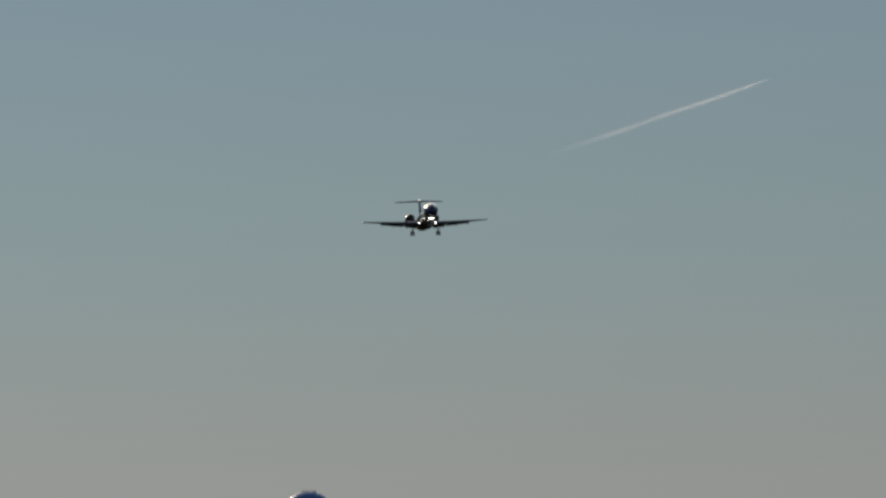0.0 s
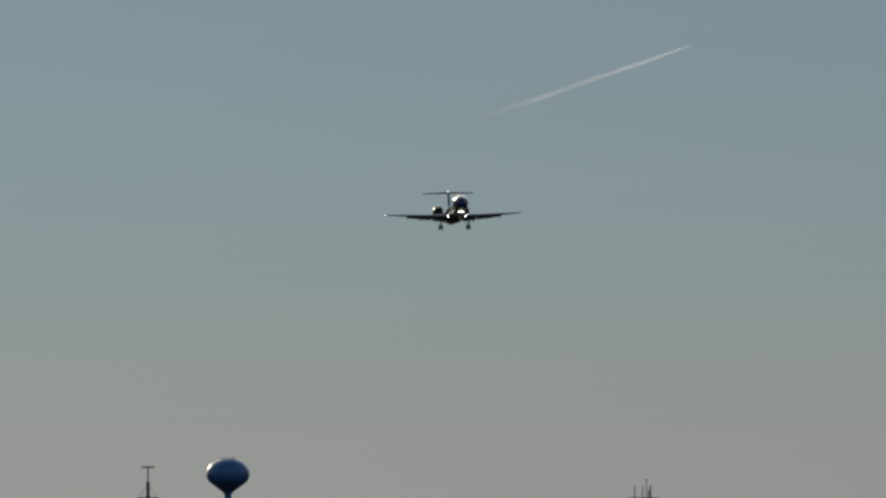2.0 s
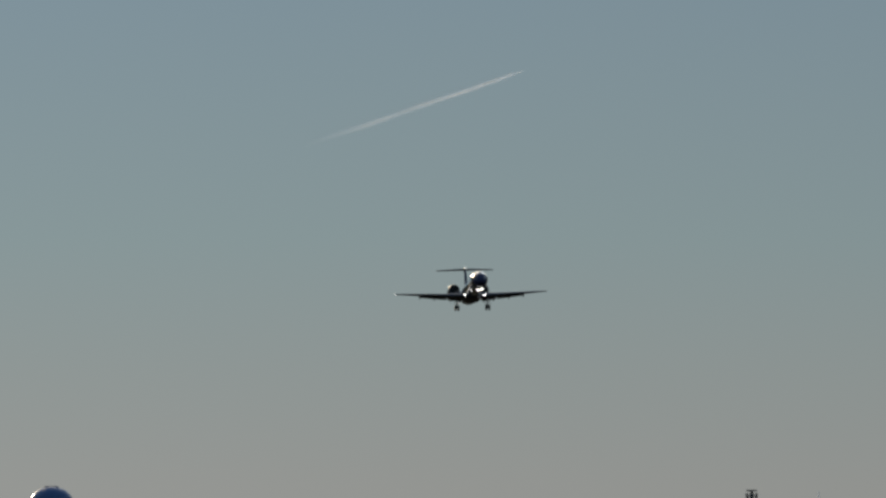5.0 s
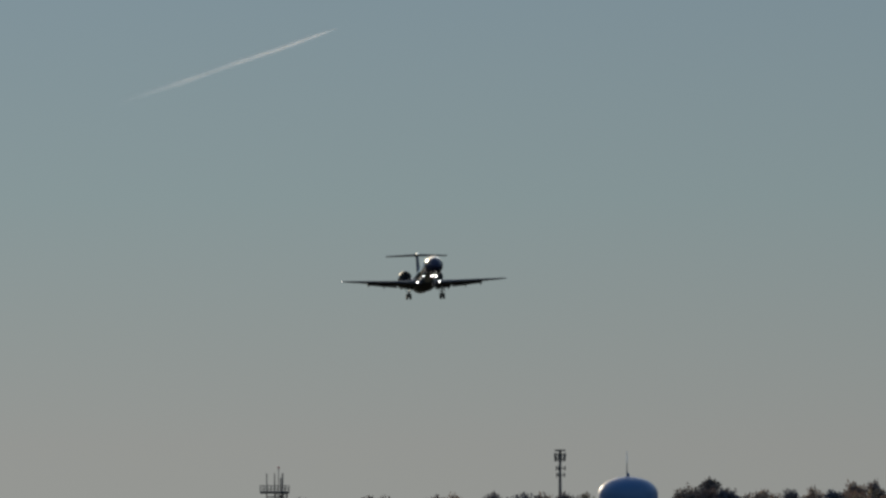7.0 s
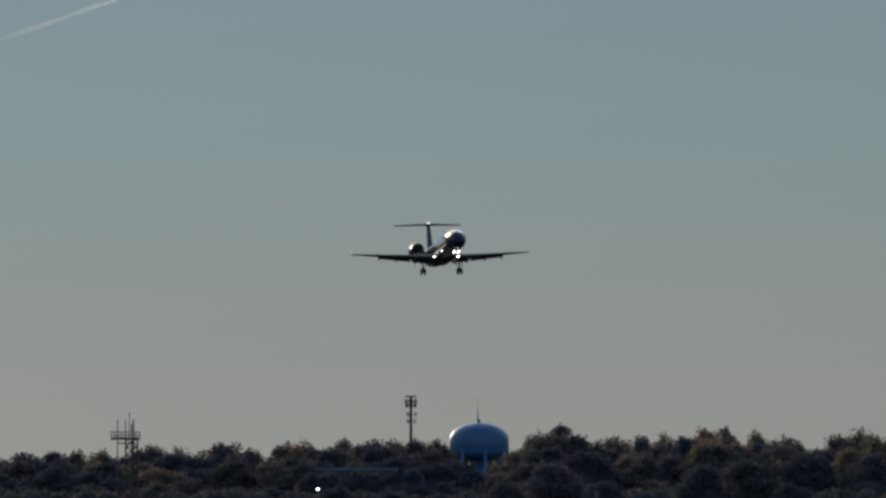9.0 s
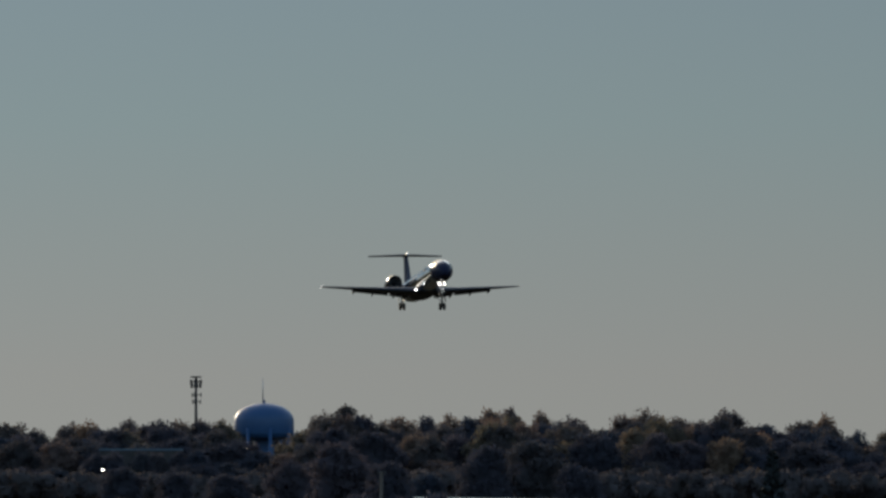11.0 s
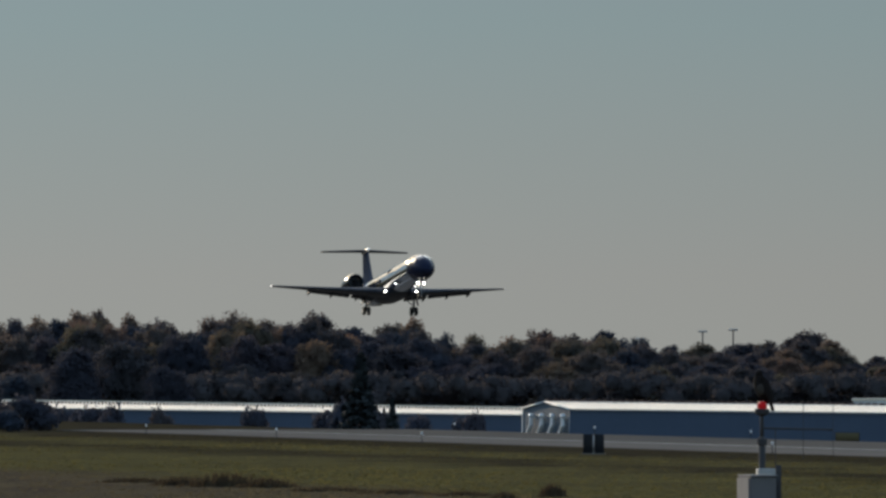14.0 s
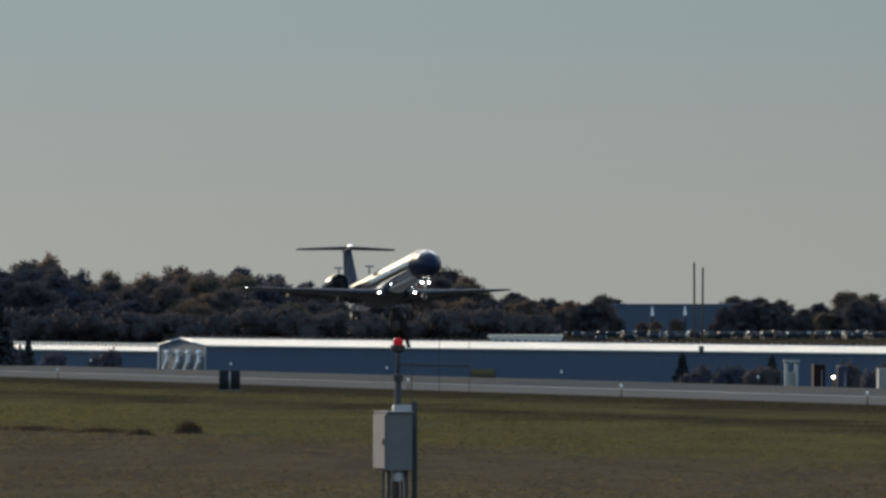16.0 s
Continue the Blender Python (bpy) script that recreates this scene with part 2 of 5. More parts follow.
# ---- building tools ----
def part(name, bm, material, parent=None, label="", smooth=True):
    me = bpy.data.meshes.new(name)
    bmesh.ops.recalc_face_normals(bm, faces=bm.faces)
    for e in bm.edges:
        e.smooth = e.calc_face_angle(0.0) < 0.45
    bm.to_mesh(me)
    bm.free()
    me.materials.append(material)
    for f in me.polygons:
        f.use_smooth = smooth
    ob = new(name, me)
    ob.parent = parent
    if label:
        ob["label"] = label
    return ob


def raw(name, verts, faces, material, parent=None, smooth=False, normals=None):
    me = bpy.data.meshes.new(name)
    me.from_pydata(verts, [], faces)
    me.materials.append(material)
    for f in me.polygons:
        f.use_smooth = smooth or normals is not None
    if normals is not None:
        me.normals_split_custom_set_from_vertices(normals)
    ob = new(name, me)
    ob.parent = parent
    return ob


def root(name, m):
    ob = new(name)
    ob.matrix_world = m
    return ob


def box(bm, cx, cy, cz, sx, sy, sz, bevel=0.0, rot=None):
    m = Matrix.Translation((cx, cy, cz)) @ (rot or Matrix()) @ Matrix.Diagonal((sx, sy, sz, 1))
    r = bmesh.ops.create_cube(bm, size=1, matrix=m)
    if bevel:
        es = {e for v in r["verts"] for e in v.link_edges}
        bmesh.ops.bevel(bm, geom=list(es), offset=bevel, segments=1, affect="EDGES")
    return bm


def rod(bm, a, b, r1, r2=None, seg=10):
    a, b = Vector(a), Vector(b)
    d = b - a
    m = Matrix.Translation((a + b) / 2) @ d.to_track_quat("Z", "Y").to_matrix().to_4x4()
    bmesh.ops.create_cone(bm, cap_ends=True, segments=seg, radius1=r1, radius2=r1 if r2 is None else r2, depth=d.length, matrix=m)
    return bm


def ball(bm, c, r, sx=1, sy=1, sz=1, seg=16):
    bmesh.ops.create_uvsphere(bm, u_segments=seg, v_segments=seg // 2 + 2, radius=r, matrix=Matrix.Translation(c) @ Matrix.Diagonal((sx, sy, sz, 1)))
    return bm


def loft(bm, rings, cap=True):
    made = [[bm.verts.new(p) for p in ring] for ring in rings]
    for a, b in zip(made, made[1:]):
        k = len(a)
        for i in range(k):
            bm.faces.new((a[i], a[(i + 1) % k], b[(i + 1) % k], b[i]))
    if cap:
        bm.faces.new(made[0][::-1])
        bm.faces.new(made[-1])
    return bm


def lathe(bm, profile, seg=32, close=True):
    """A turned body about z from (radius, height) pairs."""
    rings = [[(r * math.cos(2 * math.pi * i / seg), r * math.sin(2 * math.pi * i / seg), z) for i in range(seg)] for r, z in profile]
    return loft(bm, rings, close)


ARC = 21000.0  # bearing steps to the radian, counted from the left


def spot(u, d):
    a = (u - 784) / ARC
    return d * math.sin(a), d * math.cos(a)


def high(v, d):
    return EYE + (716 - v) / ARC * d


# the runway's own axes: s along it, away from the camera; p across it
RW = radians(11.1)
ES, EP = Vector((-math.sin(RW), math.cos(RW), 0)), Vector((math.cos(RW), math.sin(RW), 0))


def field(s, p, z=0.0):
    v = ES * s + EP * p
    return Vector((v.x, v.y, z))


def ramp(x, a, b):
    t = min(1.0, max(0.0, (x - a) / (b - a)))
    return t * t * (3 - 2 * t)


def ground_z(x, y):
    p = EP.x * x + EP.y * y
    d = math.hypot(x, y)
    z = 2.9 * (1 - ramp(d, 185, 330))
    z -= 7.0 * ramp(p, 227, 282)
    z += 5.0 * ramp(p, 545, 600)
    return z


def crosses(u, p):
    """Distance at which the bearing u meets the line p beside the runway."""
    return p / math.sin(RW + (u - 784) / ARC)


# ---- setting ----
def build_ground():
    ps = [-4600, -3000, -1500, -700, -400, -340, -300, -270, -240, -210, -180, -150, -120, -90, -60, -30, 0, 30, 60, 90, 120, 150, 180, 210, 225,
          238, 245, 255, 265, 275, 285, 295, 305, 315, 325, 335, 360, 400, 450, 540, 550, 560, 570, 580, 590, 600, 700, 800, 1200, 2000, 3000, 4600]
    ss = [-4600, -2000, -800, -400, -340, -300, -270, -240, -210, -180, -150, -120, -90, -60, -30, 0, 30, 60, 90, 120, 150, 180, 210, 240, 270, 300,
          330, 360, 400, 500, 700, 900, 1200, 1600, 2000, 2600, 3400, 4600]
    verts, faces = [], []
    for s in ss:
        for p in ps:
            v = field(s, p)
            verts.append((v.x, v.y, ground_z(v.x, v.y)))
    k = len(ps)
    for i in range(len(ss) - 1):
        for j in range(k - 1):
            a = i * k + j
            faces.append((a, a + k, a + k + 1, a + 1))
    tagged(raw("ground", verts, faces, M_GRASS, smooth=True), "mown airfield grass with duller worn patches", "ground", kind="structure")


def slab(name, s0, s1, p0, p1, z0, z1, material, label, category):
    bm = bmesh.new()
    pts = [field(s, p) for s, p in ((s0, p0), (s1, p0), (s1, p1), (s0, p1))]
    loft(bm, [[(q.x, q.y, z0) for q in pts], [(q.x, q.y, z1) for q in pts]])
    return tagged(part(name, bm, material, smooth=False), label, category, kind="structure")


def build_runway():
    slab("runway", 180, 1055, 208, 229, -0.9, 0.05, M_ASPHALT, "long grey asphalt runway with worn tyre-marked surface", "runway")
    slab("runway_shoulder", 180, 1055, 196, 207.99, -0.3, 0.045, M_CONCRETE, "pale concrete shoulder strip along the runway", "pavement")
    slab("runway_edge_line", 180, 1050, 209, 210, 0.054, 0.058, M_MARK, "worn white painted runway edge line", "marking")


def edge_light():
    e = root("runway_edge_light", Matrix())
    part("stake", rod(bmesh.new(), (0, 0, 0), (0, 0, 0.62), 0.03), M_STEEL, e)
    part("base_plate", rod(bmesh.new(), (0, 0, 0), (0, 0, 0.05), 0.15), M_STEEL, e)
    bm = lathe(bmesh.new(), [(0.05, 0.62), (0.075, 0.66), (0.075, 0.76), (0.05, 0.81), (0.01, 0.83)], 12)
    part("lens", bm, M_WHITE, e, "white glass lens")
    return tagged(e, "small white-lensed runway edge light on a stake", "light", "runway edge lights")


def build_edge_lights():
    first = None
    for p, s0, ks in ((195.2, 1008, range(-1, 8)), (232.0, 883, range(-3, 6))):
        for k in ks:
            at = field(s0 - 56 * k, p)
            m = Matrix.Translation((at.x, at.y, ground_z(at.x, at.y)))
            if first is None:
                first = edge_light()
                first.matrix_world = m
            else:
                copy_thing(first, m)


# ---- the airliner ----
def wing_ring(y, x_le, chord, z, thick, twist=0.0, n=12):
    """A closed aerofoil outline at span station y."""
    pts = []
    for i in range(n + 1):
        c = 0.5 * (1 + math.cos(math.pi * i / n))
        t = thick * (0.2969 * math.sqrt(c) - 0.126 * c - 0.3516 * c * c + 0.2843 * c ** 3 - 0.1015 * c ** 4) / 0.2
        pts.append((c, t * 1.1 + 0.02 * math.sin(math.pi * c)))
    for i in range(1, n):
        c = 0.5 * (1 - math.cos(math.pi * i / n))
        t = thick * (0.2969 * math.sqrt(c) - 0.126 * c - 0.3516 * c * c + 0.2843 * c ** 3 - 0.1015 * c ** 4) / 0.2
        pts.append((c, -t * 0.9 + 0.02 * math.sin(math.pi * c)))
    return [(x_le - c * chord, y, z + t * chord - c * chord * math.sin(twist)) for c, t in pts]


def fus_ring(x, r, zc, flat=1.0, n=36):
    return [(x, r * math.cos(2 * math.pi * i / n), zc + r * flat * math.sin(2 * math.pi * i / n)) for i in range(n)]


def wheel(name, parent, x, y, z, r, w):
    bm = bmesh.new()
    prof = [(r * 0.45, -w / 2), (r * 0.85, -w / 2), (r * 0.97, -w * 0.32), (r, 0), (r * 0.97, w * 0.32), (r * 0.85, w / 2), (r * 0.45, w / 2)]
    lathe(bm, prof, 24)
    bmesh.ops.transform(bm, matrix=Matrix.Translation((x, y, z)) @ Matrix.Rotation(math.pi / 2, 4, "X"), verts=bm.verts)
    tyre = part(name, bm, M_TYRE, parent, "black rubber tyre")
    bm = bmesh.new()
    rod(bm, (x, y - w * 0.53, z), (x, y + w * 0.53, z), r * 0.42, seg=16)
    part("rim", bm, M_GEAR, tyre)
    return tyre


def build_airliner():
    """Nose towards +x, its own left towards +y; the origin lies midway between the wing tips."""
    a = root("airliner", Matrix())
    tagged(a, "polished silver twin-jet regional airliner landing, wheels down", "airplane")
    ZC, R = 0.12, 1.17
    bm = bmesh.new()
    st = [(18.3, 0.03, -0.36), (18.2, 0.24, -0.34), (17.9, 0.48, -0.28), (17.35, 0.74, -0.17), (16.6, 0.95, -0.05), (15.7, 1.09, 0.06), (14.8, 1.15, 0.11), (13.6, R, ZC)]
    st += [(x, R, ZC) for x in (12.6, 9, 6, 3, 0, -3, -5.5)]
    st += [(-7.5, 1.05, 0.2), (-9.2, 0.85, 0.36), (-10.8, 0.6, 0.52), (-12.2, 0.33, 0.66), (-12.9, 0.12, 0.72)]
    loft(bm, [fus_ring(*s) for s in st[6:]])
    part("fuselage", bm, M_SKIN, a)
    part("nose_section", loft(bmesh.new(), [fus_ring(*s) for s in st[:7]]), M_NOSE, a, "dark nose and cockpit section")
    # belly fairing
    bm = bmesh.new()
    loft(bm, [[(x, w * math.cos(q), -0.82 + h * math.sin(q)) for q in [2 * math.pi * i / 24 for i in range(24)]]
              for x, w, h in ((6.4, 0.2, 0.15), (5.6, 0.8, 0.38), (4.4, 1.18, 0.52), (1.5, 1.25, 0.56), (-1.2, 1.15, 0.5), (-2.6, 0.75, 0.34), (-3.4, 0.2, 0.12))])
    part("belly_fairing", bm, M_WING, a, "grey wing-root fairing")
    # a thin painted line along both sides, standing 5 mm proud
    for side in (1, -1):
        bm = bmesh.new()
        rows = [[bm.verts.new((x, side * 1.175 * math.cos(radians(q)), ZC + 1.175 * math.sin(radians(q)))) for q in (1, 3, 5)] for x in (12.4, 6, 0, -5.4)]
        for ra, rb in zip(rows, rows[1:]):
            for i in range(2):
                bm.faces.new((ra[i], ra[i + 1], rb[i + 1], rb[i]))
        part("navy_line", bm, M_NAVY, a)
        for k in range(17):  # cabin windows
            x = 11.8 - k * 0.85
            bm = bmesh.new()
            vs = [bm.verts.new((x + 0.12 * math.cos(q), side * 1.18 * math.cos(radians(22) + 0.15 * math.sin(q)), ZC + 1.18 * math.sin(radians(22) + 0.15 * math.sin(q)))) for q in [math.pi * i / 5 for i in range(10)]]
            bm.faces.new(vs)
            part("cabin_window", bm, M_GLASS, a)
        # windscreen panes
        for q0, q1, xa, xb in ((52, 86, 16.9, 16.0), (24, 48, 16.6, 15.4)):
            bm = bmesh.new()
            grid = []
            for x in (xa, (xa + xb) / 2, xb):
                ra = np.interp(x, [s[0] for s in st[::-1]], [s[1] for s in st[::-1]]) + 0.012
                zc = np.interp(x, [s[0] for s in st[::-1]], [s[2] for s in st[::-1]])
                grid.append([bm.verts.new((x, side * ra * math.cos(radians(q)), zc + ra * math.sin(radians(q)))) for q in (q0, (q0 + q1) / 2, q1)])
            for ra, rb in zip(grid, grid[1:]):
                for i in range(2):
                    bm.faces.new((ra[i], ra[i + 1], rb[i + 1], rb[i]))
            part("windscreen_pane", bm, M_GLASS, a, "dark cockpit glass")
        # wing
        bm = bmesh.new()
        secs = [(0.9, 5.9, 5.9, -0.98, 0.13), (3.3, 4.35, 3.95, -0.72, 0.12), (6.5, 2.3, 2.45, -0.36, 0.11), (9.62, 0.5, 1.15, -0.05, 0.1), (10.08, 0.15, 0.75, -0.01, 0.09), (10.15, -0.1, 0.4, 0.0, 0.08)]
        loft(bm, [wing_ring(side * y, x, c, z, t) for y, x, c, z, t in secs])
        part("wing", bm, M_WING, a, "grey-painted swept wing")
        for name, y0, y1, x0, x1, z0, z1, c in (("inboard_flap", 1.35, 3.25, 0.5, 0.55, -0.93, -0.75, 0.85), ("outboard_flap", 3.4, 7.0, 0.5, 0.0, -0.75, -0.35, 0.65)):
            bm = bmesh.new()
            loft(bm, [wing_ring(side * y0, x0, c, z0 + 0.02, 0.12, 0.3), wing_ring(side * y1, x1, c * 0.8, z1 + 0.02, 0.12, 0.3)])
            part(name, bm, M_WING, a, "lowered grey flap")
        for y, x, z in ((2.9, 1.2, -0.98), (5.0, 0.9, -0.72), (6.9, 0.6, -0.48)):
            bm = bmesh.new()
            loft(bm, [fus_ring(x + 0.9, 0.02, z + 0.04, 1, 10), fus_ring(x + 0.4, 0.1, z, 1.1, 10), fus_ring(x - 0.6, 0.1, z - 0.1, 1.1, 10), fus_ring(x - 1.3, 0.02, z - 0.22, 1, 10)])
            bmesh.ops.translate(bm, vec=(0, side * y, 0), verts=bm.verts)
            part("flap_track_fairing", bm, M_WING, a)
        part("wingtip_light", ball(bmesh.new(), (0.1, side * 10.15, 0.0), 0.05, 2.0, 0.7, 0.7, 10), M_NAVLAMP if side < 0 else M_CHROME, a, "small clear lamp")
        # wing root landing lamp
        part("landing_light", ball(bmesh.new(), (5.95, side * 1.34, -0.95), 0.072, 0.6, 1, 1, 12), M_LANDING, a, "lit landing lamp")
        # engine
        ex, ey, ez = -5.4, side * 1.95, 0.92
        bm = bmesh.new()
        prof = [(0.6, 0.55), (0.66, 0.62), (0.73, 0.56), (0.79, 0.2), (0.81, -0.8), (0.77, -2.0), (0.62, -3.2), (0.5, -3.9), (0.46, -3.9), (0.45, -3.0), (0.55, -0.5), (0.58, 0.2), (0.6, 0.55)]
        lathe(bm, prof, 28, False)
        turn = Matrix.Translation((ex, ey, ez)) @ Matrix.Rotation(math.pi / 2, 4, "Y")
        bmesh.ops.transform(bm, matrix=turn, verts=bm.verts)
        nac = part("engine_nacelle", bm, M_NACELLE, a, "dark-painted engine nacelle")
        bm = lathe(bmesh.new(), [(0.585, 0.5), (0.62, 0.6), (0.665, 0.645), (0.71, 0.625), (0.745, 0.5), (0.75, 0.42)], 28, False)
        bmesh.ops.transform(bm, matrix=turn, verts=bm.verts)
        part("intake_lip", bm, M_LIP, nac, "polished dark metal intake lip")
        bm = lathe(bmesh.new(), [(0.56, -0.1), (0.3, -0.08), (0.2, 0.02), (0.12, 0.25), (0.02, 0.36)], 28)
        bmesh.ops.transform(bm, matrix=turn, verts=bm.verts)
        part("fan", bm, M_DARK, nac, "dark fan and spinner")
        bm = bmesh.new()
        loft(bm, [wing_ring(side * 0.8, -5.6, 3.4, 0.65, 0.09), wing_ring(side * 1.35, -5.7, 3.0, 0.8, 0.09)])
        part("engine_pylon", bm, M_SKIN, a)
        # tailplane
        bm = bmesh.new()
        loft(bm, [wing_ring(side * 0.02, -9.5, 2.0, 4.2, 0.09), wing_ring(side * 2.2, -10.25, 1.5, 4.2, 0.09), wing_ring(side * 3.7, -10.8, 1.05, 4.2, 0.09), wing_ring(side * 3.8, -11.0, 0.7, 4.2, 0.06)])
        part("tailplane", bm, M_WING, a, "grey tailplane half")
    # fin: the same outline turned upright
    bm = bmesh.new()
    loft(bm, [[(x, z, y) for x, y, z in wing_ring(h, le, c, 0, t)] for h, le, c, t in ((0.6, -6.6, 5.6, 0.07), (1.4, -7.6, 4.4, 0.08), (4.08, -9.6, 2.6, 0.09))])
    part("fin", bm, M_TAIL, a, "dark grey swept tail fin")
    bm = bmesh.new()
    loft(bm, [fus_ring(x, r, 4.23, 0.9, 14) for x, r in ((-9.0, 0.03), (-9.25, 0.15), (-9.8, 0.2), (-11.5, 0.18), (-12.6, 0.05))])
    part("tail_bullet", bm, M_CHROME, a, "bright fairing at the fin top")
    # main gear
    for side in (1, -1):
        y = side * 2.06
        bm = rod(bmesh.new(), (0.9, y, -0.8), (0.85, y, -2.1), 0.09, seg=12)
        rod(bm, (0.85, y - 0.34, -2.17), (0.85, y + 0.34, -2.17), 0.07)
        leg = part("main_gear_leg", bm, M_GEAR, a, "steel landing gear strut")
        bm = rod(bmesh.new(), (1.0, y - side * 0.9, -0.95), (0.88, y, -1.7), 0.045)
        part("side_brace", bm, M_GEAR, leg)
        bm = box(bmesh.new(), 0.85, y + side * 0.28, -1.25, 0.6, 0.03, 0.75, 0.01, Matrix.Rotation(side * 0.25, 4, "X"))
        part("gear_door", bm, M_WING, leg)
        for o in (-0.2, 0.2):
            wheel("main_wheel", a, 0.85, y + o, -2.13, 0.38, 0.24)
    # nose gear
    bm = rod(bmesh.new(), (15.0, 0, -0.8), (15.25, 0, -2.2), 0.07, seg=12)
    rod(bm, (15.25, -0.22, -2.25), (15.25, 0.22, -2.25), 0.05)
    leg = part("nose_gear_leg", bm, M_GEAR, a, "steel nose gear strut")
    part("drag_brace", rod(bmesh.new(), (14.1, 0, -0.85), (15.12, 0, -1.5), 0.04), M_GEAR, leg)
    for o in (-0.16, 0.16):
        wheel("nose_wheel", a, 15.25, o, -2.23, 0.26, 0.17)
        part("nose_gear_lamp", ball(bmesh.new(), (15.35, o * 1.5, -1.25), 0.074, 0.6, 1, 1, 12), M_LANDING, leg, "lit landing lamp")
        part("nose_gear_door", box(bmesh.new(), 14.5, o * 2.2, -1.15, 1.3, 0.03, 0.42, 0.01), M_SKIN, a)
    part("beacon", ball(bmesh.new(), (2.0, 0, 1.28), 0.08, 1.5, 0.8, 1, 10), M_RED, a)
    part("blade_antenna", box(bmesh.new(), 5.0, 0, 1.4, 0.35, 0.03, 0.35, 0.01), M_WING, a)
    return a


# ---- contrail ----
def build_contrail():
    """A long thin streak of ice cloud, widening and thinning towards its old end."""
    m = bpy.data.materials.new("ice_cloud")
    m.use_nodes = True
    n, l = m.node_tree.nodes, m.node_tree.links
    for q in list(n):
        if q.type != "OUTPUT_MATERIAL":
            n.remove(q)
    out = n["Material Output"]
    tc = n.new("ShaderNodeTexCoord")
    sep = n.new("ShaderNodeSeparateXYZ")
    l.new(tc.outputs["Generated"], sep.inputs[0])
    fade = n.new("ShaderNodeMapRange")
    fade.inputs[1].default_value, fade.inputs[2].default_value = 0.0, 0.8
    fade.inputs[3].default_value, fade.inputs[4].default_value = 0.0, 0.16
    l.new(sep.outputs["X"], fade.inputs[0])
    nz = n.new("ShaderNodeTexNoise")
    nz.inputs["Scale"].default_value, nz.inputs["Detail"].default_value = 0.06, 1
    l.new(tc.outputs["Object"], nz.inputs["Vector"])
    mul = n.new("ShaderNodeMath")
    mul.operation = "MULTIPLY"
    l.new(fade.outputs[0], mul.inputs[0])
    l.new(nz.outputs["Fac"], mul.inputs[1])
    mul.use_clamp = True
    tr, df, tl, ad = n.new("ShaderNodeBsdfTransparent"), n.new("ShaderNodeBsdfDiffuse"), n.new("ShaderNodeBsdfTranslucent"), n.new("ShaderNodeMixShader")
    mixs = n.new("ShaderNodeMixShader")
    for q in (df, tl):
        q.inputs["Color"].default_value = (0.9, 0.88, 0.86, 1)
    l.new(df.outputs[0], ad.inputs[1])
    l.new(tl.outputs[0], ad.inputs[2])
    l.new(mul.outputs[0], mixs.inputs[0])
    l.new(tr.outputs[0], mixs.inputs[1])
    l.new(ad.outputs[0], mixs.inputs[2])
    l.new(mixs.outputs[0], out.inputs["Surface"])
    D = 4500
    tip, tail = spot(-331, D), spot(-720, D)
    A, B = Vector((*tail, high(-26, D))), Vector((*tip, high(-160, D)))
    L = (B - A).length
    bm = bmesh.new()
    for layer in range(4):
        rings = []
        for k in range(41):
            x = L * k / 40
            r = (1.4 - 0.75 * (k / 40)) * (0.28 + 0.28 * layer) * (1 + 0.06 * math.sin(k * 0.55 + layer))
            if k > 36:
                r *= (40.3 - k) / 4.3
            o = 0.12 * math.sin(k * 0.37)
            rings.append([(x, r * math.cos(q) + o, r * math.sin(q) + o) for q in [math.pi * i / 5 for i in range(10)]])
        loft(bm, rings)
    c = part("contrail", bm, m)
    c.matrix_world = Matrix.Translation(A) @ (B - A).to_track_quat("X", "Z").to_matrix().to_4x4()
    c.visible_shadow = False
    return tagged(c, "thin white vapour trail fading at its old end", "contrail"), (B - A) / L


# ---- towers and masts ----
def build_tank_tower(u, d):
    x, y = spot(u, d)
    g = ground_z(x, y)
    t = root("water_tower", pose(x, y, g))
    k = d / ARC
    z0, z1 = high(686, d) - g, high(622, d) - g
    R = 53 * k
    h = z1 - z0
    bm = lathe(bmesh.new(), [(0.4, z0 - 0.06 * h), (R * 0.5, z0 - 0.03 * h), (R * 0.9, z0 + 0.05 * h), (R * 0.985, z0 + 0.15 * h), (R, z0 + 0.3 * h), (R, z0 + 0.52 * h), (R * 0.96, z0 + 0.64 * h),
                            (R * 0.86, z0 + 0.76 * h), (R * 0.66, z0 + 0.88 * h), (R * 0.38, z0 + 0.96 * h), (0.3, z1)], 48)
    tank = part("tank", bm, M_TANK, t, "blue-painted steel tank")
    for i in range(8):
        q = 2 * math.pi * (i + 0.3) / 8
        part("leg", rod(bmesh.new(), (R * 1.0 * math.cos(q), R * 1.0 * math.sin(q), 0), (R * 0.97 * math.cos(q), R * 0.97 * math.sin(q), z0 + 0.3 * h), 0.45), M_TANK, t)
    part("riser", rod(bmesh.new(), (0, 0, 0), (0, 0, z0), 2.6, seg=20), M_TANK, t)
    bm = lathe(bmesh.new(), [(0.35, z1 - 0.1), (0.35, z1 + 0.5), (0.1, z1 + 0.8)], 12)
    part("vent", bm, M_TANK, t)
    part("whip_antenna", rod(bmesh.new(), (-0.3, 0, z1), (-0.3, 0, high(578, d) - g), 0.16, 0.08), M_GALV, t, "thin grey antenna mast")
    return tagged(t, "wide blue steel water tower on legs behind trees", "water tower")


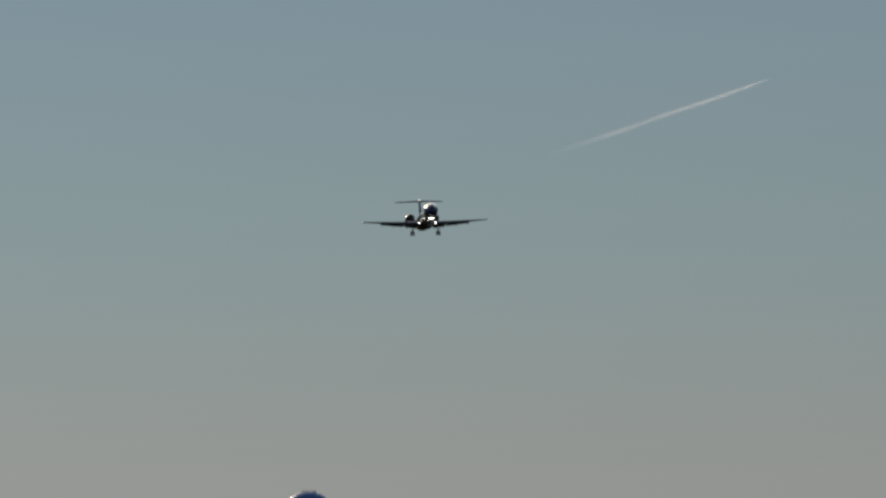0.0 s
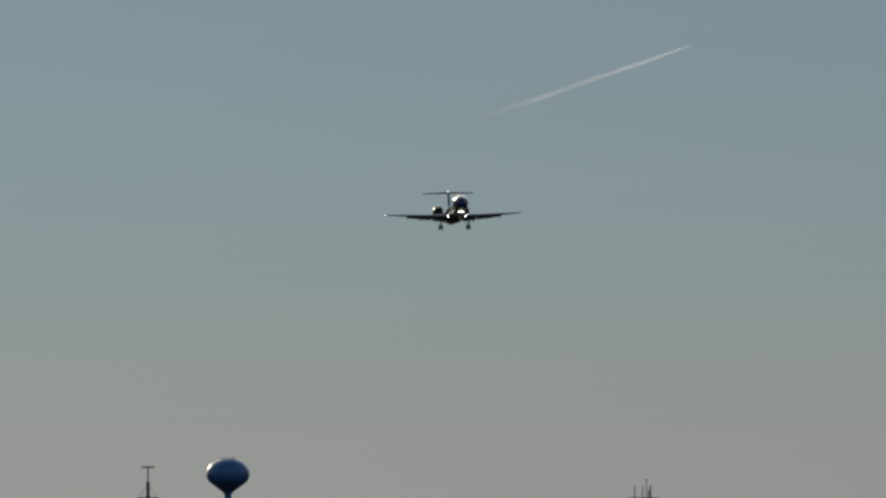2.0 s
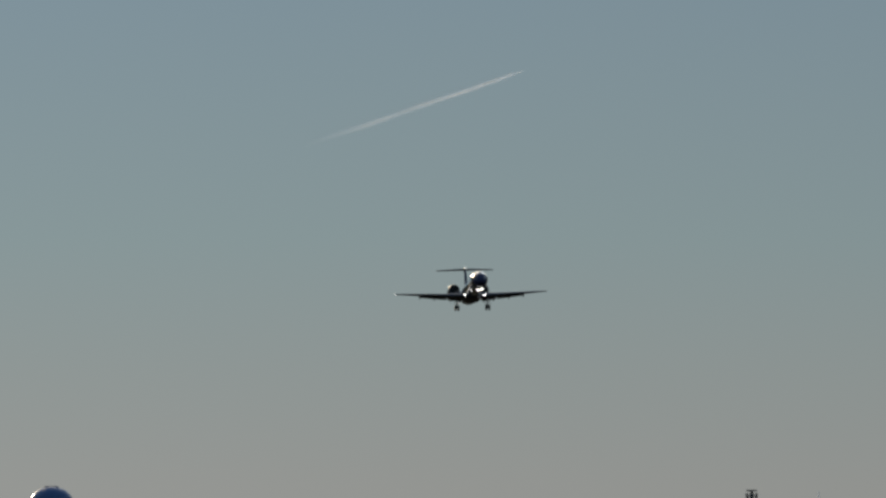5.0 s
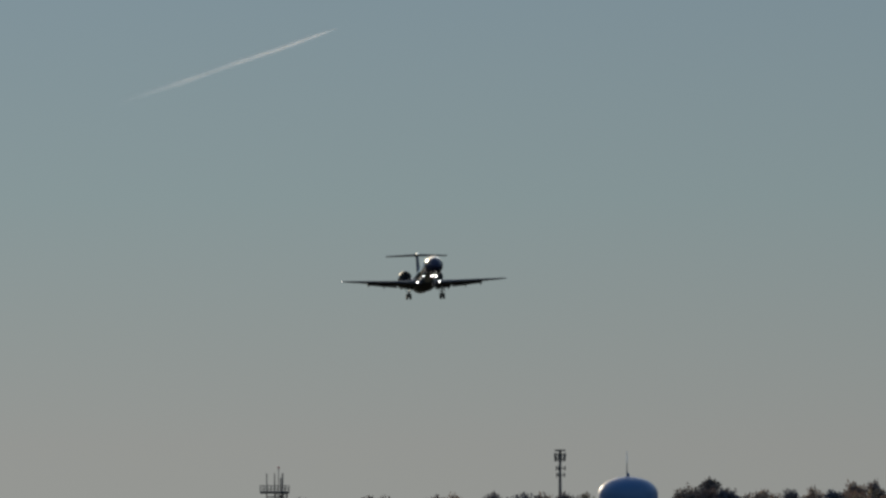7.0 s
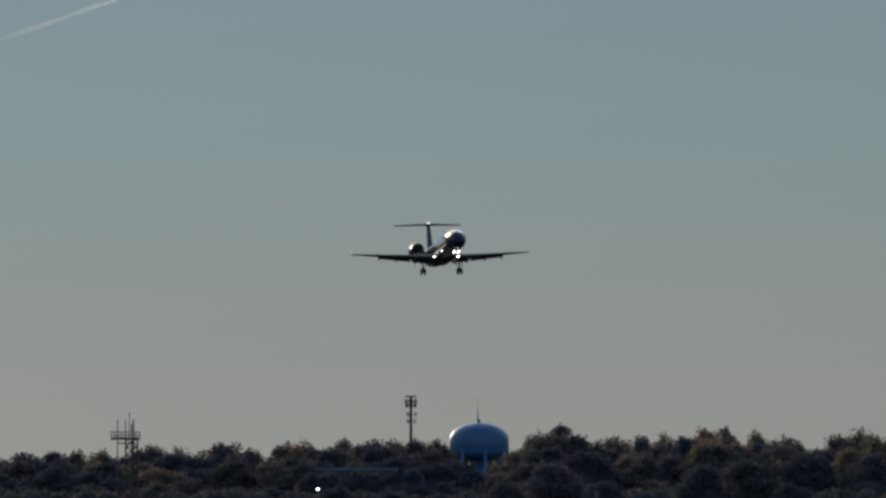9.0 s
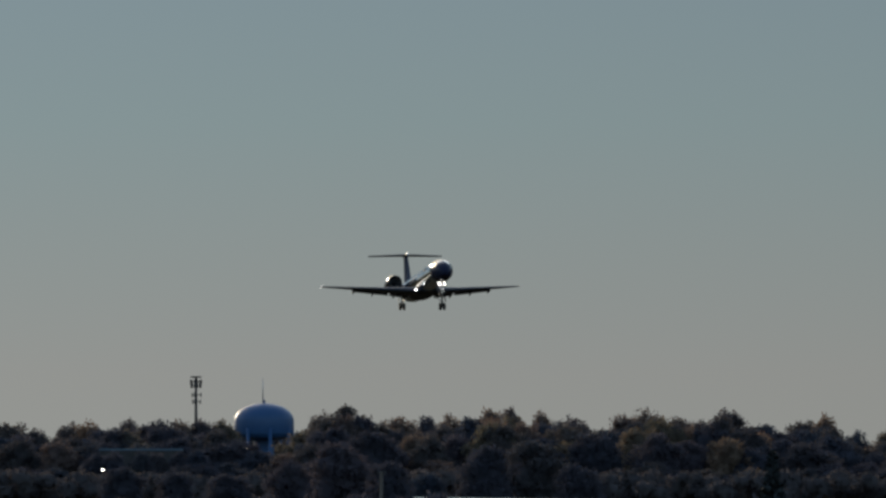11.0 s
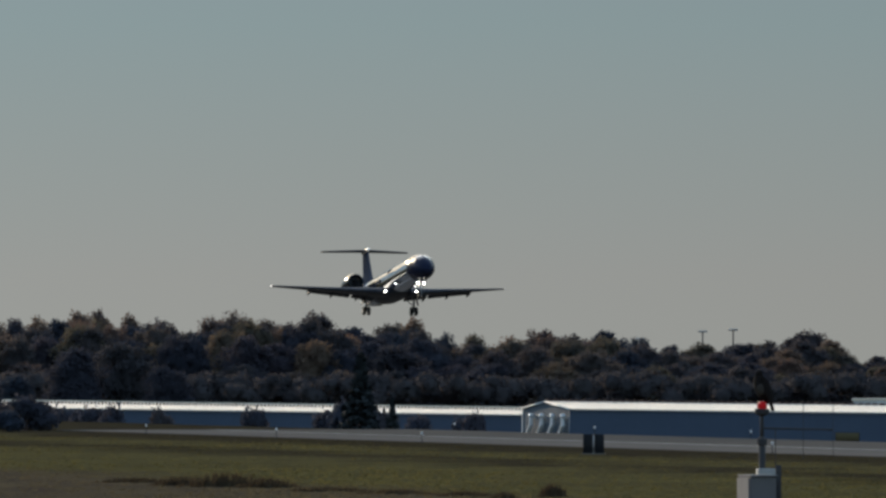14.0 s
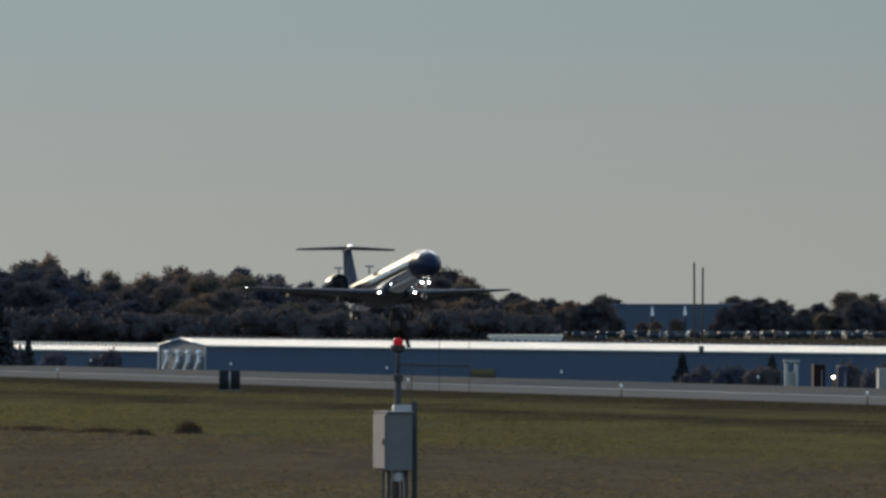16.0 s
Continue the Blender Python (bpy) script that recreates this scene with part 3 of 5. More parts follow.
def build_pedestal_tower(u, d):
    x, y = spot(u, d)
    g = ground_z(x, y)
    t = root("water_tower", pose(x, y, g))
    k = d / ARC
    zt = high(569.5, d) - g
    R = 38.5 * k
    prof = [(14 * k, 0), (8 * k, 3), (6.3 * k, 6), (6.3 * k, zt - 64 * k), (9 * k, zt - 60 * k), (22 * k, zt - 50 * k), (34 * k, zt - 41 * k), (37.6 * k, zt - 34 * k), (R, zt - 28 * k), (37.2 * k, zt - 20 * k),
            (31 * k, zt - 11 * k), (22 * k, zt - 4.5 * k), (11 * k, zt - 1 * k), (0.3, zt)]
    part("tank", lathe(bmesh.new(), prof, 40), M_TANKDARK, t, "dark blue bulb and stem")
    for i in range(12):
        q = 2 * math.pi * i / 12
        part("railing_post", rod(bmesh.new(), (1.9 * math.cos(q), 1.9 * math.sin(q), zt - 0.4), (1.9 * math.cos(q), 1.9 * math.sin(q), zt + 0.15), 0.08, seg=6), M_TANKDARK, t)
    part("railing", lathe(bmesh.new(), [(1.84, zt + 0.08), (1.96, zt + 0.08), (1.96, zt + 0.2), (1.84, zt + 0.2)], 24, False), M_TANKDARK, t)
    return tagged(t, "dark blue bulb-shaped water tower on a single stem", "water tower")


def build_cell_mast(u, d, vtop):
    x, y = spot(u, d)
    g = ground_z(x, y)
    m = root("cell_mast", pose(x, y, g))
    k = d / ARC
    zt = high(vtop, d) - g
    part("pole", rod(bmesh.new(), (0, 0, 0), (0, 0, zt), 4 * k, 2.2 * k, 12), M_STEEL, m)
    for dz, w in ((1, 9), (9, 10), (16, 9), (32, 9), (44, 8)):
        z = zt - dz * k
        bm = bmesh.new()
        for i in range(3):
            q = 2 * math.pi * i / 3 + 0.3
            rod(bm, (0, 0, z), (w * k * math.cos(q), w * k * math.sin(q), z), 0.1, seg=6)
        part("mount_arm", bm, M_STEEL, m)
        for i in range(6):
            q = math.pi * i / 3 + 0.3
            if dz == 1:
                part("top_bar", box(bmesh.new(), w * k * 0.6 * math.cos(q), w * k * 0.6 * math.sin(q), z + 0.1, 1.2, 1.2, 0.35, 0.05), M_STEEL, m)
            elif i % 2 == 0 or dz < 20:
                part("panel_antenna", box(bmesh.new(), w * k * math.cos(q), w * k * math.sin(q), z, 0.3, 0.35, 1.1, 0.05), M_STEEL, m)
    return tagged(m, "dark steel cell mast with tiers of panel antennas", "mast")


def build_platform_mast(u, d):
    """A squat antenna frame: upright whips over a square platform on lattice legs."""
    x, y = spot(u, d)
    g = ground_z(x, y)
    k = d / ARC
    m = root("antenna_tower", pose(x, y, g))
    zp = high(651, d) - g
    for i, (dx, w) in enumerate(((-22, 1.8), (-8, 1.8), (3, 2.2), (6, 2.8))):
        bm = rod(bmesh.new(), (dx * k, 0, 0), (dx * k, 0, zp + (34 if i != 2 else 26) * k), w * k * 0.5, seg=8)
        part("upright", bm, M_STEEL, m)
    part("platform", box(bmesh.new(), -8 * k, 0, zp, 50 * k, 3.2, 0.4, 0.05), M_STEEL, m, "steel grating platform")
    part("lower_platform", box(bmesh.new(), -6 * k, 0, zp - 8 * k, 30 * k, 2.4, 0.2, 0.03), M_STEEL, m)
    for sy in (-1.5, 1.5):
        bm = bmesh.new()
        for j in range(9):
            px = (-33 + 50 * j / 8) * k
            rod(bm, (px, sy, zp), (px, sy, zp + 12 * k), 0.05, seg=5)
        rod(bm, (-33 * k, sy, zp + 12 * k), (17 * k, sy, zp + 12 * k), 0.06, seg=5)
        rod(bm, (-33 * k, sy, zp + 6 * k), (17 * k, sy, zp + 6 * k), 0.05, seg=5)
        part("railing", bm, M_STEEL, m)
    half, mid, steps = 1.0, 3 * k, 14
    corners = [(mid + sx * half, sy * half) for sx, sy in ((-1, -1), (1, -1), (1, 1), (-1, 1))]
    for cx, cy in corners:
        part("main_leg", rod(bmesh.new(), (cx, cy, 0), (cx, cy, zp), 0.11, 0.09, 6), M_LATTICE, m)
    for (ax, ay), (bx, by) in zip(corners, corners[1:] + corners[:1]):
        bm = bmesh.new()
        for j in range(steps):
            za, zb = zp * j / steps, zp * (j + 1) / steps
            rod(bm, (ax, ay, za), (bx, by, zb), 0.055, seg=5)
            rod(bm, (bx, by, za), (ax, ay, zb), 0.055, seg=5)
            rod(bm, (ax, ay, zb), (bx, by, zb), 0.05, seg=5)
        part("lattice_face", bm, M_LATTICE, m, "crossed braces between two legs")
    part("warning_lamp", ball(bmesh.new(), (-1 * k, 0, zp + 44 * k), 2.0 * k, 1, 1, 1, 10), M_RED, m, "dull red warning lamp")
    part("lamp_stem", rod(bmesh.new(), (-1 * k, 0, zp), (-1 * k, 0, zp + 43 * k), 0.07, seg=6), M_STEEL, m)
    return tagged(m, "dark steel antenna tower with a railed platform", "tower")


def build_flood_mast(u, v, d, w=10, lattice=False):
    x, y = spot(u, d)
    g = ground_z(x, y)
    k = d / ARC
    zt = high(v, d) - g
    m = root("floodlight_mast", pose(x, y, g))
    part("pole", rod(bmesh.new(), (0, 0, 0), (0, 0, zt), 3 * k if lattice else 2 * k, 1.2 * k, 8), M_STEEL, m)
    part("crossbar", box(bmesh.new(), 0, 0, zt, 2 * w * k, 0.3, 0.3, 0.03), M_STEEL, m)
    if lattice:
        part("lower_mast", rod(bmesh.new(), (0, 0, 0), (0, 0, zt - 26 * k), 5 * k, 3.2 * k, 6), M_STEEL, m)
        for sx in (-1, 1):
            bm = rod(bmesh.new(), (0, 0, zt - 53 * k), (sx * 14 * k, 0, zt - 54 * k), 0.9 * k, seg=6)
            rod(bm, (sx * 14 * k, 0, zt - 54 * k), (sx * 24 * k, 0, zt - 58 * k), 0.9 * k, seg=6)
            part("side_arm", bm, M_STEEL, m)
            part("stay", rod(bmesh.new(), (0, 0, zt - 30 * k), (sx * 18 * k, 0, zt - 55 * k), 0.35 * k, seg=5), M_STEEL, m)
    for i in range(4):
        part("floodlight", box(bmesh.new(), (-w + (i + 0.5) * w / 2) * k, -0.2, zt + 0.1, 3.6 * k, 0.4, 3 * k, 0.05), M_GALV, m)
    return tagged(m, "grey floodlight mast with a row of lamps", "light mast", "floodlight masts")


def build_utility_pole(u, v, d, lean):
    x, y = spot(u, d)
    g = ground_z(x, y)
    m = root("utility_pole", pose(x, y, g, 0, lean, 0))
    zt = high(v, d) - g
    part("pole", rod(bmesh.new(), (0, 0, 0), (0, 0, zt), 0.2, 0.16, 10), M_BARK, m)
    part("cap", rod(bmesh.new(), (0, 0, zt), (0, 0, zt + 0.12), 0.12), M_STEEL, m)
    return tagged(m, "tall dark bare wooden pole", "pole", "bare poles")


# ---- hangars ----
AXIS = 15.0  # the sheds run off to the right and away


def build_hangar(name, u0, d0, L, W, z_eave, z_ridge, fall, ducts=False, label=""):
    """A long gabled metal shed; its near corner stands at u0, d0, and the site falls gently along it."""
    zb = -8.4
    h = root(name, Matrix())
    x0, y0 = spot(u0, d0)
    h.matrix_world = Matrix.Translation((x0, y0, zb)) @ pose(0, 0, 0, 0, fall, AXIS)
    e, r = z_eave - zb, z_ridge - zb
    T = 0.15
    part("side_wall", box(bmesh.new(), L / 2, T / 2, e / 2, L, T, e), M_BLUEWALL, h, "blue metal siding", False)
    part("side_wall", box(bmesh.new(), L / 2, W - T / 2, e / 2, L, T, e), M_BLUEWALL, h, "blue metal siding", False)
    for x in (0.0, L - T):
        bm = bmesh.new()
        ring = [(T, 0), (W - T, 0), (W - T, e), (W / 2, r - 0.06), (T, e)]
        loft(bm, [[(x, a, b) for a, b in ring], [(x + T, a, b) for a, b in ring]])
        part("end_wall", bm, M_GABLE if ducts else M_BLUEWALL, h, "pale blue gable wall" if ducts else "blue gable wall", False)
    for a, b in ((-0.25, W / 2), (W + 0.25, W / 2)):
        bm = bmesh.new()
        o = (r - e) / (W / 2) * 0.25
        loft(bm, [[(x, a, e - o), (x, b, r), (x, b, r + 0.09), (x, a, e - o + 0.09)] for x in (-0.2, L + 0.2)])
        part("roof_slope", bm, M_ROOF, h, "white ribbed metal roof", False)
    part("ridge_cap", box(bmesh.new(), L / 2, W / 2, r + 0.16, L + 0.4, 0.4, 0.16), M_RUST if ducts else M_ROOF, h, "dark red ridge cap" if ducts else "pale ridge cap", False)
    vent = None
    for i in range(int(L / 1.1) if ducts else 0):
        if vent is None:
            vent = part("ridge_vent", box(bmesh.new(), 0.4, W / 2, r + 0.3, 0.6, 0.5, 0.16), M_RUST, h, smooth=False)
        else:
            q = new("ridge_vent", vent.data)
            q.parent = h
            q.location.x = i * 1.1
    if not ducts:
        guard = None
        for i in range(int(L / 0.55)):
            if guard is None:
                guard = part("snow_guard", box(bmesh.new(), 0.4, W * 0.34, e + (r - e) * 0.68 + 0.2, 0.28, 0.3, 0.3), M_RUST, h, smooth=False)
            else:
                q = new("snow_guard", guard.data)
                q.parent = h
                q.location.x = i * 0.55
    # standing seams, one every 1.2 m
    first = None
    n = min(290, int(L / 1.2))
    for i in range(n):
        if first is None:
            bm = bmesh.new()
            ang = math.atan2(r - e, W / 2)
            box(bm, 0, W / 4, (e + r) / 2 + 0.12, 0.08, W / 2 * 1.03, 0.08, 0, Matrix.Rotation(ang, 4, "X"))
            first = part("roof_seam", bm, M_ROOF, h, smooth=False)
        else:
            q = new("roof_seam", first.data)
            q.parent = h
            q.location.x = i * 1.2
    # wall ribs and doors
    ribs = None
    for i in range(int(L / 3.0)):
        if ribs is None:
            ribs = part("wall_rib", box(bmesh.new(), 0, -0.012, e / 2, 0.3, 0.024, e - 0.1), M_BLUEWALL, h, smooth=False)
        else:
            q = new("wall_rib", ribs.data)
            q.parent = h
            q.location.x = i * 3.0
    part("gutter", box(bmesh.new(), L / 2, -0.3, e - 0.1, L, 0.12, 0.12, 0.02), M_GALV, h, smooth=False)
    if ducts:
        part("eave_stub", box(bmesh.new(), 75, -0.2, e + 0.25, 0.6, 0.5, 1.0, 0.03), M_STEEL, h, "dark stub at the eave", False)
        for i in range(4):
            y = W * (0.14 + 0.22 * i)
            bm = bmesh.new()
            rod(bm, (-0.6, y, 2.6), (-0.6, y, 4.0), 0.36)
            ball(bm, (-0.6, y, 4.0), 0.38)
            rod(bm, (-0.6, y, 4.0), (-0.6, y - 1.6, 5.3), 0.32)
            ball(bm, (-0.6, y - 1.6, 5.3), 0.32)
            rod(bm, (-0.6, y - 1.6, 5.3), (-0.6, y - 1.6, 6.5), 0.28)
            ball(bm, (-0.6, y - 1.6, 6.6), 0.46, 1, 1.1, 0.8)
            box(bm, -0.3, y - 1.6, 6.4, 0.6, 0.4, 0.3)
            part("vent_duct", bm, M_WHITE, h, "white bent vent pipe")
        for y in (T, W - 2 * T):
            part("corner_trim", box(bmesh.new(), -0.06, y, e / 2, 0.1, 0.3, e), M_WHITE, h, "white corner trim", False)
        for sgn in (0, 1):
            bm = bmesh.new()
            a, b = ((0, e), (W / 2, r)) if sgn == 0 else ((W / 2, r), (W, e))
            rod(bm, (-0.25, *a), (-0.25, *b), 0.1, seg=6)
            part("rake_trim", bm, M_WHITE, h, "white rake trim")
    return tagged(h, label, "hangar", "sheds beside the runway")


# ---- trees ----
def leaf_cloud(rnd, lobes, leaf, per, heart=None, solid=1.1):
    """Leaf sprays over a set of soft lobes: large ones hold a dense inner mass, small ones are loose twigs of leaves."""
    verts, faces, normals = [], [], []
    for cx, cy, cz, rx, rz in lobes:
        dense = rx > solid or heart is None
        b = len(verts)
        if dense:
            for i in range(1, 6):
                for j in range(9):
                    q, w, rr = math.pi * i / 6, 2 * math.pi * j / 9, 0.84 * rnd.uniform(0.84, 1.12)
                    v = Vector((math.sin(q) * math.cos(w), math.sin(q) * math.sin(w), math.cos(q)))
                    verts.append((cx + rx * rr * v.x, cy + rx * rr * v.y, cz + rz * rr * v.z))
                    out = v * 0.7 + Vector((0, 0, 0.4)) if heart is None else (Vector(verts[-1]) - Vector(heart)).normalized()
                    normals.append(tuple((out + Vector((rnd.gauss(0, 0.2), rnd.gauss(0, 0.2), rnd.gauss(0, 0.2)))).normalized()))
            for i in range(4):
                for j in range(9):
                    faces.append((b + i * 9 + j, b + i * 9 + 9 + j, b + i * 9 + 9 + (j + 1) % 9, b + i * 9 + (j + 1) % 9))
            faces.append(tuple(range(b, b + 9)))
            faces.append(tuple(range(b + 44, b + 35, -1)))
        for _ in range(int(per * max(1, min(6, rx * rz / 2.2))) if dense else int(per * 0.4)):
            v = Vector((rnd.gauss(0, 1), rnd.gauss(0, 1), rnd.gauss(0, 1))).normalized()
            if dense:
                q = rnd.uniform(0.84, 1.06) if rnd.random() < 0.8 else rnd.uniform(1.0, 1.3)
            else:
                q = rnd.random() ** 0.6 * 1.3
            c = Vector((cx + v.x * rx * q, cy + v.y * rx * q, cz + v.z * rz * q))
            s = leaf * rnd.uniform(0.55, 1.3)
            nrm = (v * 0.5 + Vector((rnd.gauss(0, 1), rnd.gauss(0, 1), rnd.gauss(0, 1)))).normalized()
            t1 = nrm.orthogonal().normalized()
            t1.rotate(Matrix.Rotation(rnd.uniform(0, 6.28), 3, nrm))
            t2 = nrm.cross(t1)
            b = len(verts)
            out = v * 0.7 + Vector((0, 0, 0.4)) if heart is None else (c - Vector(heart)).normalized()
            soft = tuple((out + nrm * 0.8).normalized())
            for i in range(5):
                w = 2 * math.pi * i / 5
                rr = s * rnd.uniform(0.5, 1.0)
                verts.append(tuple(c + t1 * (rr * math.cos(w)) + t2 * (rr * math.sin(w)) + nrm * rnd.uniform(-0.2, 0.2) * s))
                normals.append(soft)
            faces.append((b, b + 1, b + 2, b + 3, b + 4))
    return verts, faces, normals


def broadleaf(seed, material):
    """A 14 m tree, 11 m wide."""
    rnd = random.Random(seed)
    t = root("tree", Matrix())
    bm = rod(bmesh.new(), (0, 0, -0.4), (rnd.uniform(-.3, .3), 0, 6.5), 0.36, 0.22, 8)
    lobes = []
    lean, broad = rnd.uniform(0, 6.28), rnd.uniform(0.85, 1.1)
    for i in range(13):
        q = 2.4 * i + rnd.uniform(-.5, .5)
        lv = (i + 0.5) / 13
        reach = 2.9 * broad * math.sqrt(max(0.1, 1 - (2 * lv - 0.8) ** 2 / 1.6)) * rnd.uniform(0.6, 1.1)
        c = (reach * math.cos(q) + 0.4 * math.cos(lean), reach * math.sin(q) + 0.4 * math.sin(lean), 2.6 + 8.6 * lv + rnd.uniform(-.6, .6) - 0.14 * reach * lv)
        rod(bm, (0, 0, 1.8 + 4.5 * lv), (c[0] * 0.8, c[1] * 0.8, c[2] - 0.2), 0.12, 0.04, 5)
        lobes.append((*c, rnd.uniform(1.9, 2.7), rnd.uniform(1.6, 2.3)))
    for i in range(26):  # small sprays that break the outline
        q, r = rnd.uniform(0, 6.28), rnd.uniform(0.3, 4.6)
        lobes.append((r * math.cos(q), r * math.sin(q), 12.7 - 0.13 * r * r + rnd.uniform(-.6, .6), rnd.uniform(0.7, 1.1), rnd.uniform(0.6, 1.0)))
    lobes.append((rnd.uniform(-.5, .5), rnd.uniform(-.5, .5), 8.8, 3.6, 3.4))
    lobes.append((rnd.uniform(-.5, .5), rnd.uniform(-.5, .5), 5.4, 3.9, 4.2))
    part("trunk", bm, M_BARK, t)
    v, f, k = leaf_cloud(rnd, lobes, 0.21, 250, (0, 0, -2.0))
    raw("crown", v, f, material, t, normals=k)
    return t


def conifer(seed):
    """A 10 m spruce, 5.5 m wide."""
    rnd = random.Random(seed)
    t = root("conifer", Matrix())
    part("trunk", rod(bmesh.new(), (0, 0, -0.3), (0, 0, 9.6), 0.2, 0.03, 8), M_BARK, t)
    lobes = []
    for i in range(46):
        z = 0.8 + 8.9 * (i / 46)
        r = 2.6 * (1 - z / 10.2) * rnd.uniform(0.7, 1.1)
        q = 2.4 * i
        lobes.append((r * 0.62 * math.cos(q), r * 0.62 * math.sin(q), z, max(0.18, r * 0.42), 0.35))
    lobes.append((0, 0, 9.7, 0.12, 0.4))
    v, f, k = leaf_cloud(rnd, lobes, 0.24, 60)
    raw("needles", v, f, M_NEEDLE, t, normals=k)
    return t


def shrub(seed, material):
    """A 3 m bush, 4 m wide."""
    rnd = random.Random(seed)
    t = root("shrub", Matrix())
    bm = bmesh.new()
    lobes = []
    for i in range(8):
        q = 2.4 * i
        r = rnd.uniform(0.4, 1.3)
        c = (r * math.cos(q), r * math.sin(q), rnd.uniform(0.7, 2.1))
        rod(bm, (0, 0, -0.2), (c[0] * 0.8, c[1] * 0.8, c[2]), 0.06, 0.02, 5)
        lobes.append((*c, rnd.uniform(0.7, 1.05), rnd.uniform(0.6, 0.95)))
    part("stems", bm, M_BARK, t)
    v, f, k = leaf_cloud(rnd, lobes, 0.17, 150, (0, 0, -1.0), 0.4)
    raw("crown", v, f, material, t, normals=k)
    return t


class Grove:
    """Builds each kind once and copies it to every later place."""

    def __init__(self, maker, variants, label, category, group, tall, wide, fat=1.3):
        self.maker, self.variants, self.tags = maker, variants, (label, category, group)
        self.tall, self.wide, self.made, self.count, self.fat = tall, wide, {}, 0, fat

    def put(self, u, v, d, width, low=None):
        x, y = spot(u, d)
        g = ground_z(x, y) - 0.1 if low is None else low
        h = high(v, d) - g
        width = min(width, self.fat * h * ARC / d * self.wide / self.tall)
        k = self.count % len(self.variants)
        self.count += 1
        m = pose(x, y, g, 0, 0, (self.count * 67) % 360) @ Matrix.Diagonal((width * d / ARC / self.wide, width * d / ARC / self.wide, h / self.tall, 1))
        if k not in self.made:
            self.made[k] = tagged(self.maker(*self.variants[k]), *self.tags)
            self.made[k].matrix_basis = m
            self.made[k]["label"] = self.tags[0]
        else:
            o = copy_thing(self.made[k], Matrix())
            o.matrix_basis = m


def build_trees():
    rnd = random.Random(11)
    autumn = Grove(broadleaf, [(s, M_LEAF) for s in range(1, 7)], "autumn-tinged broadleaf tree in the wooded belt", "tree", "woods", 14, 10.5)
    dark = Grove(broadleaf, [(s, M_LEAFHAZE) for s in range(21, 26)], "dark broadleaf tree in the wooded belt, leaves coloured bluish for haze", "tree", "woods", 14, 10.5)
    # crowns that stand out on the skyline: bearing, top
    skyline = [(-640, 690), (-590, 681), (-545, 676), (-500, 677), (-455, 677), (-410, 683), (-365, 668), (-325, 670), (-235, 661), (-190, 674), (-130, 664), (-100, 661), (-25, 656), (20, 657), (60, 656), (100, 655), (140, 658), (285, 678),
               (318, 645), (360, 630), (452, 652), (500, 650), (540, 645), (610, 635), (650, 635), (705, 644), (752, 654)]
    skyline2 = [(845, 648), (890, 636), (930, 650), (985, 658), (1036, 640), (1092, 662), (1165, 655), (1205, 648), (1260, 675), (1310, 678), (1380, 681), (1430, 668), (1485, 679), (1545, 671),
                (1605, 684), (1660, 695), (1715, 694), (1785, 692), (1830, 689), (1905, 673), (1940, 688), (2027, 716), (2087, 726), (2187, 719)]
    skyline3 = [(2417, 722), (2460, 725), (2497, 729), (2567, 734), (2617, 714), (2660, 718), (2710, 722), (2770, 716), (2840, 720)]
    crest = skyline + skyline2 + skyline3
    for u, v in crest:
        (autumn if rnd.random() < 0.7 else dark).put(u, v - 5, rnd.uniform(2440, 2480), rnd.choice((82, 96, 115, 140)) * rnd.uniform(0.9, 1.1))
    # the mass of the wood below them
    us, vs = [c[0] for c in crest], [c[1] for c in crest]
    for u in range(-760, 2880, 32):
        gap = 2205 < u < 2405 or 165 < u < 275
        top = np.interp(u, us, vs) + 2
        (autumn if rnd.random() < (0.35 if u < 1350 else 0.75) else dark).put(u + rnd.uniform(-9, 9), top + rnd.uniform(0, 20) + (34 if gap else 0), rnd.uniform(2388, 2412), rnd.uniform(95, 130))
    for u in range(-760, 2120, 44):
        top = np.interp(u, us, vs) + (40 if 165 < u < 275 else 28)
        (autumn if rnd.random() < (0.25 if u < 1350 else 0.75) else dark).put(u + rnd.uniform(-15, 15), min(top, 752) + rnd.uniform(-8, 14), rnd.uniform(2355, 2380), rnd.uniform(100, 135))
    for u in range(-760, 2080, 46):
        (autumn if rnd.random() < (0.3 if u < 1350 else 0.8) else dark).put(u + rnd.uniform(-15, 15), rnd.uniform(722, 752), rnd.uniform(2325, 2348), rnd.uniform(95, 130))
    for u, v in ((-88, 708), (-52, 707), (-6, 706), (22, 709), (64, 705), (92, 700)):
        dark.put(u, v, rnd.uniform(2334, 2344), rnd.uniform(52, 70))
    # a further wood behind the tank on legs
    for u in range(140, 300, 22):
        dark.put(u, rnd.uniform(670, 680), rnd.uniform(3120, 3200), rnd.uniform(60, 80))
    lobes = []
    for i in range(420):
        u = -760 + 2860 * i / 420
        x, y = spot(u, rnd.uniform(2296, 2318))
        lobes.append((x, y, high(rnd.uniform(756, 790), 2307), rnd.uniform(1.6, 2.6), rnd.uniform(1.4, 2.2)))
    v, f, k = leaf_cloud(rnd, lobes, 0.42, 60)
    tagged(raw("undergrowth", v, f, M_LEAFHAZE, normals=k), "dark tangled undergrowth at the foot of the woods", "bushes", kind="stuff")
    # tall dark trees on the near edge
    near = Grove(broadleaf, [(s, M_LEAFHAZE) for s in (41, 42, 43)], "tall dark broadleaf tree near the airfield edge", "tree", "airfield edge trees", 14, 10.5)
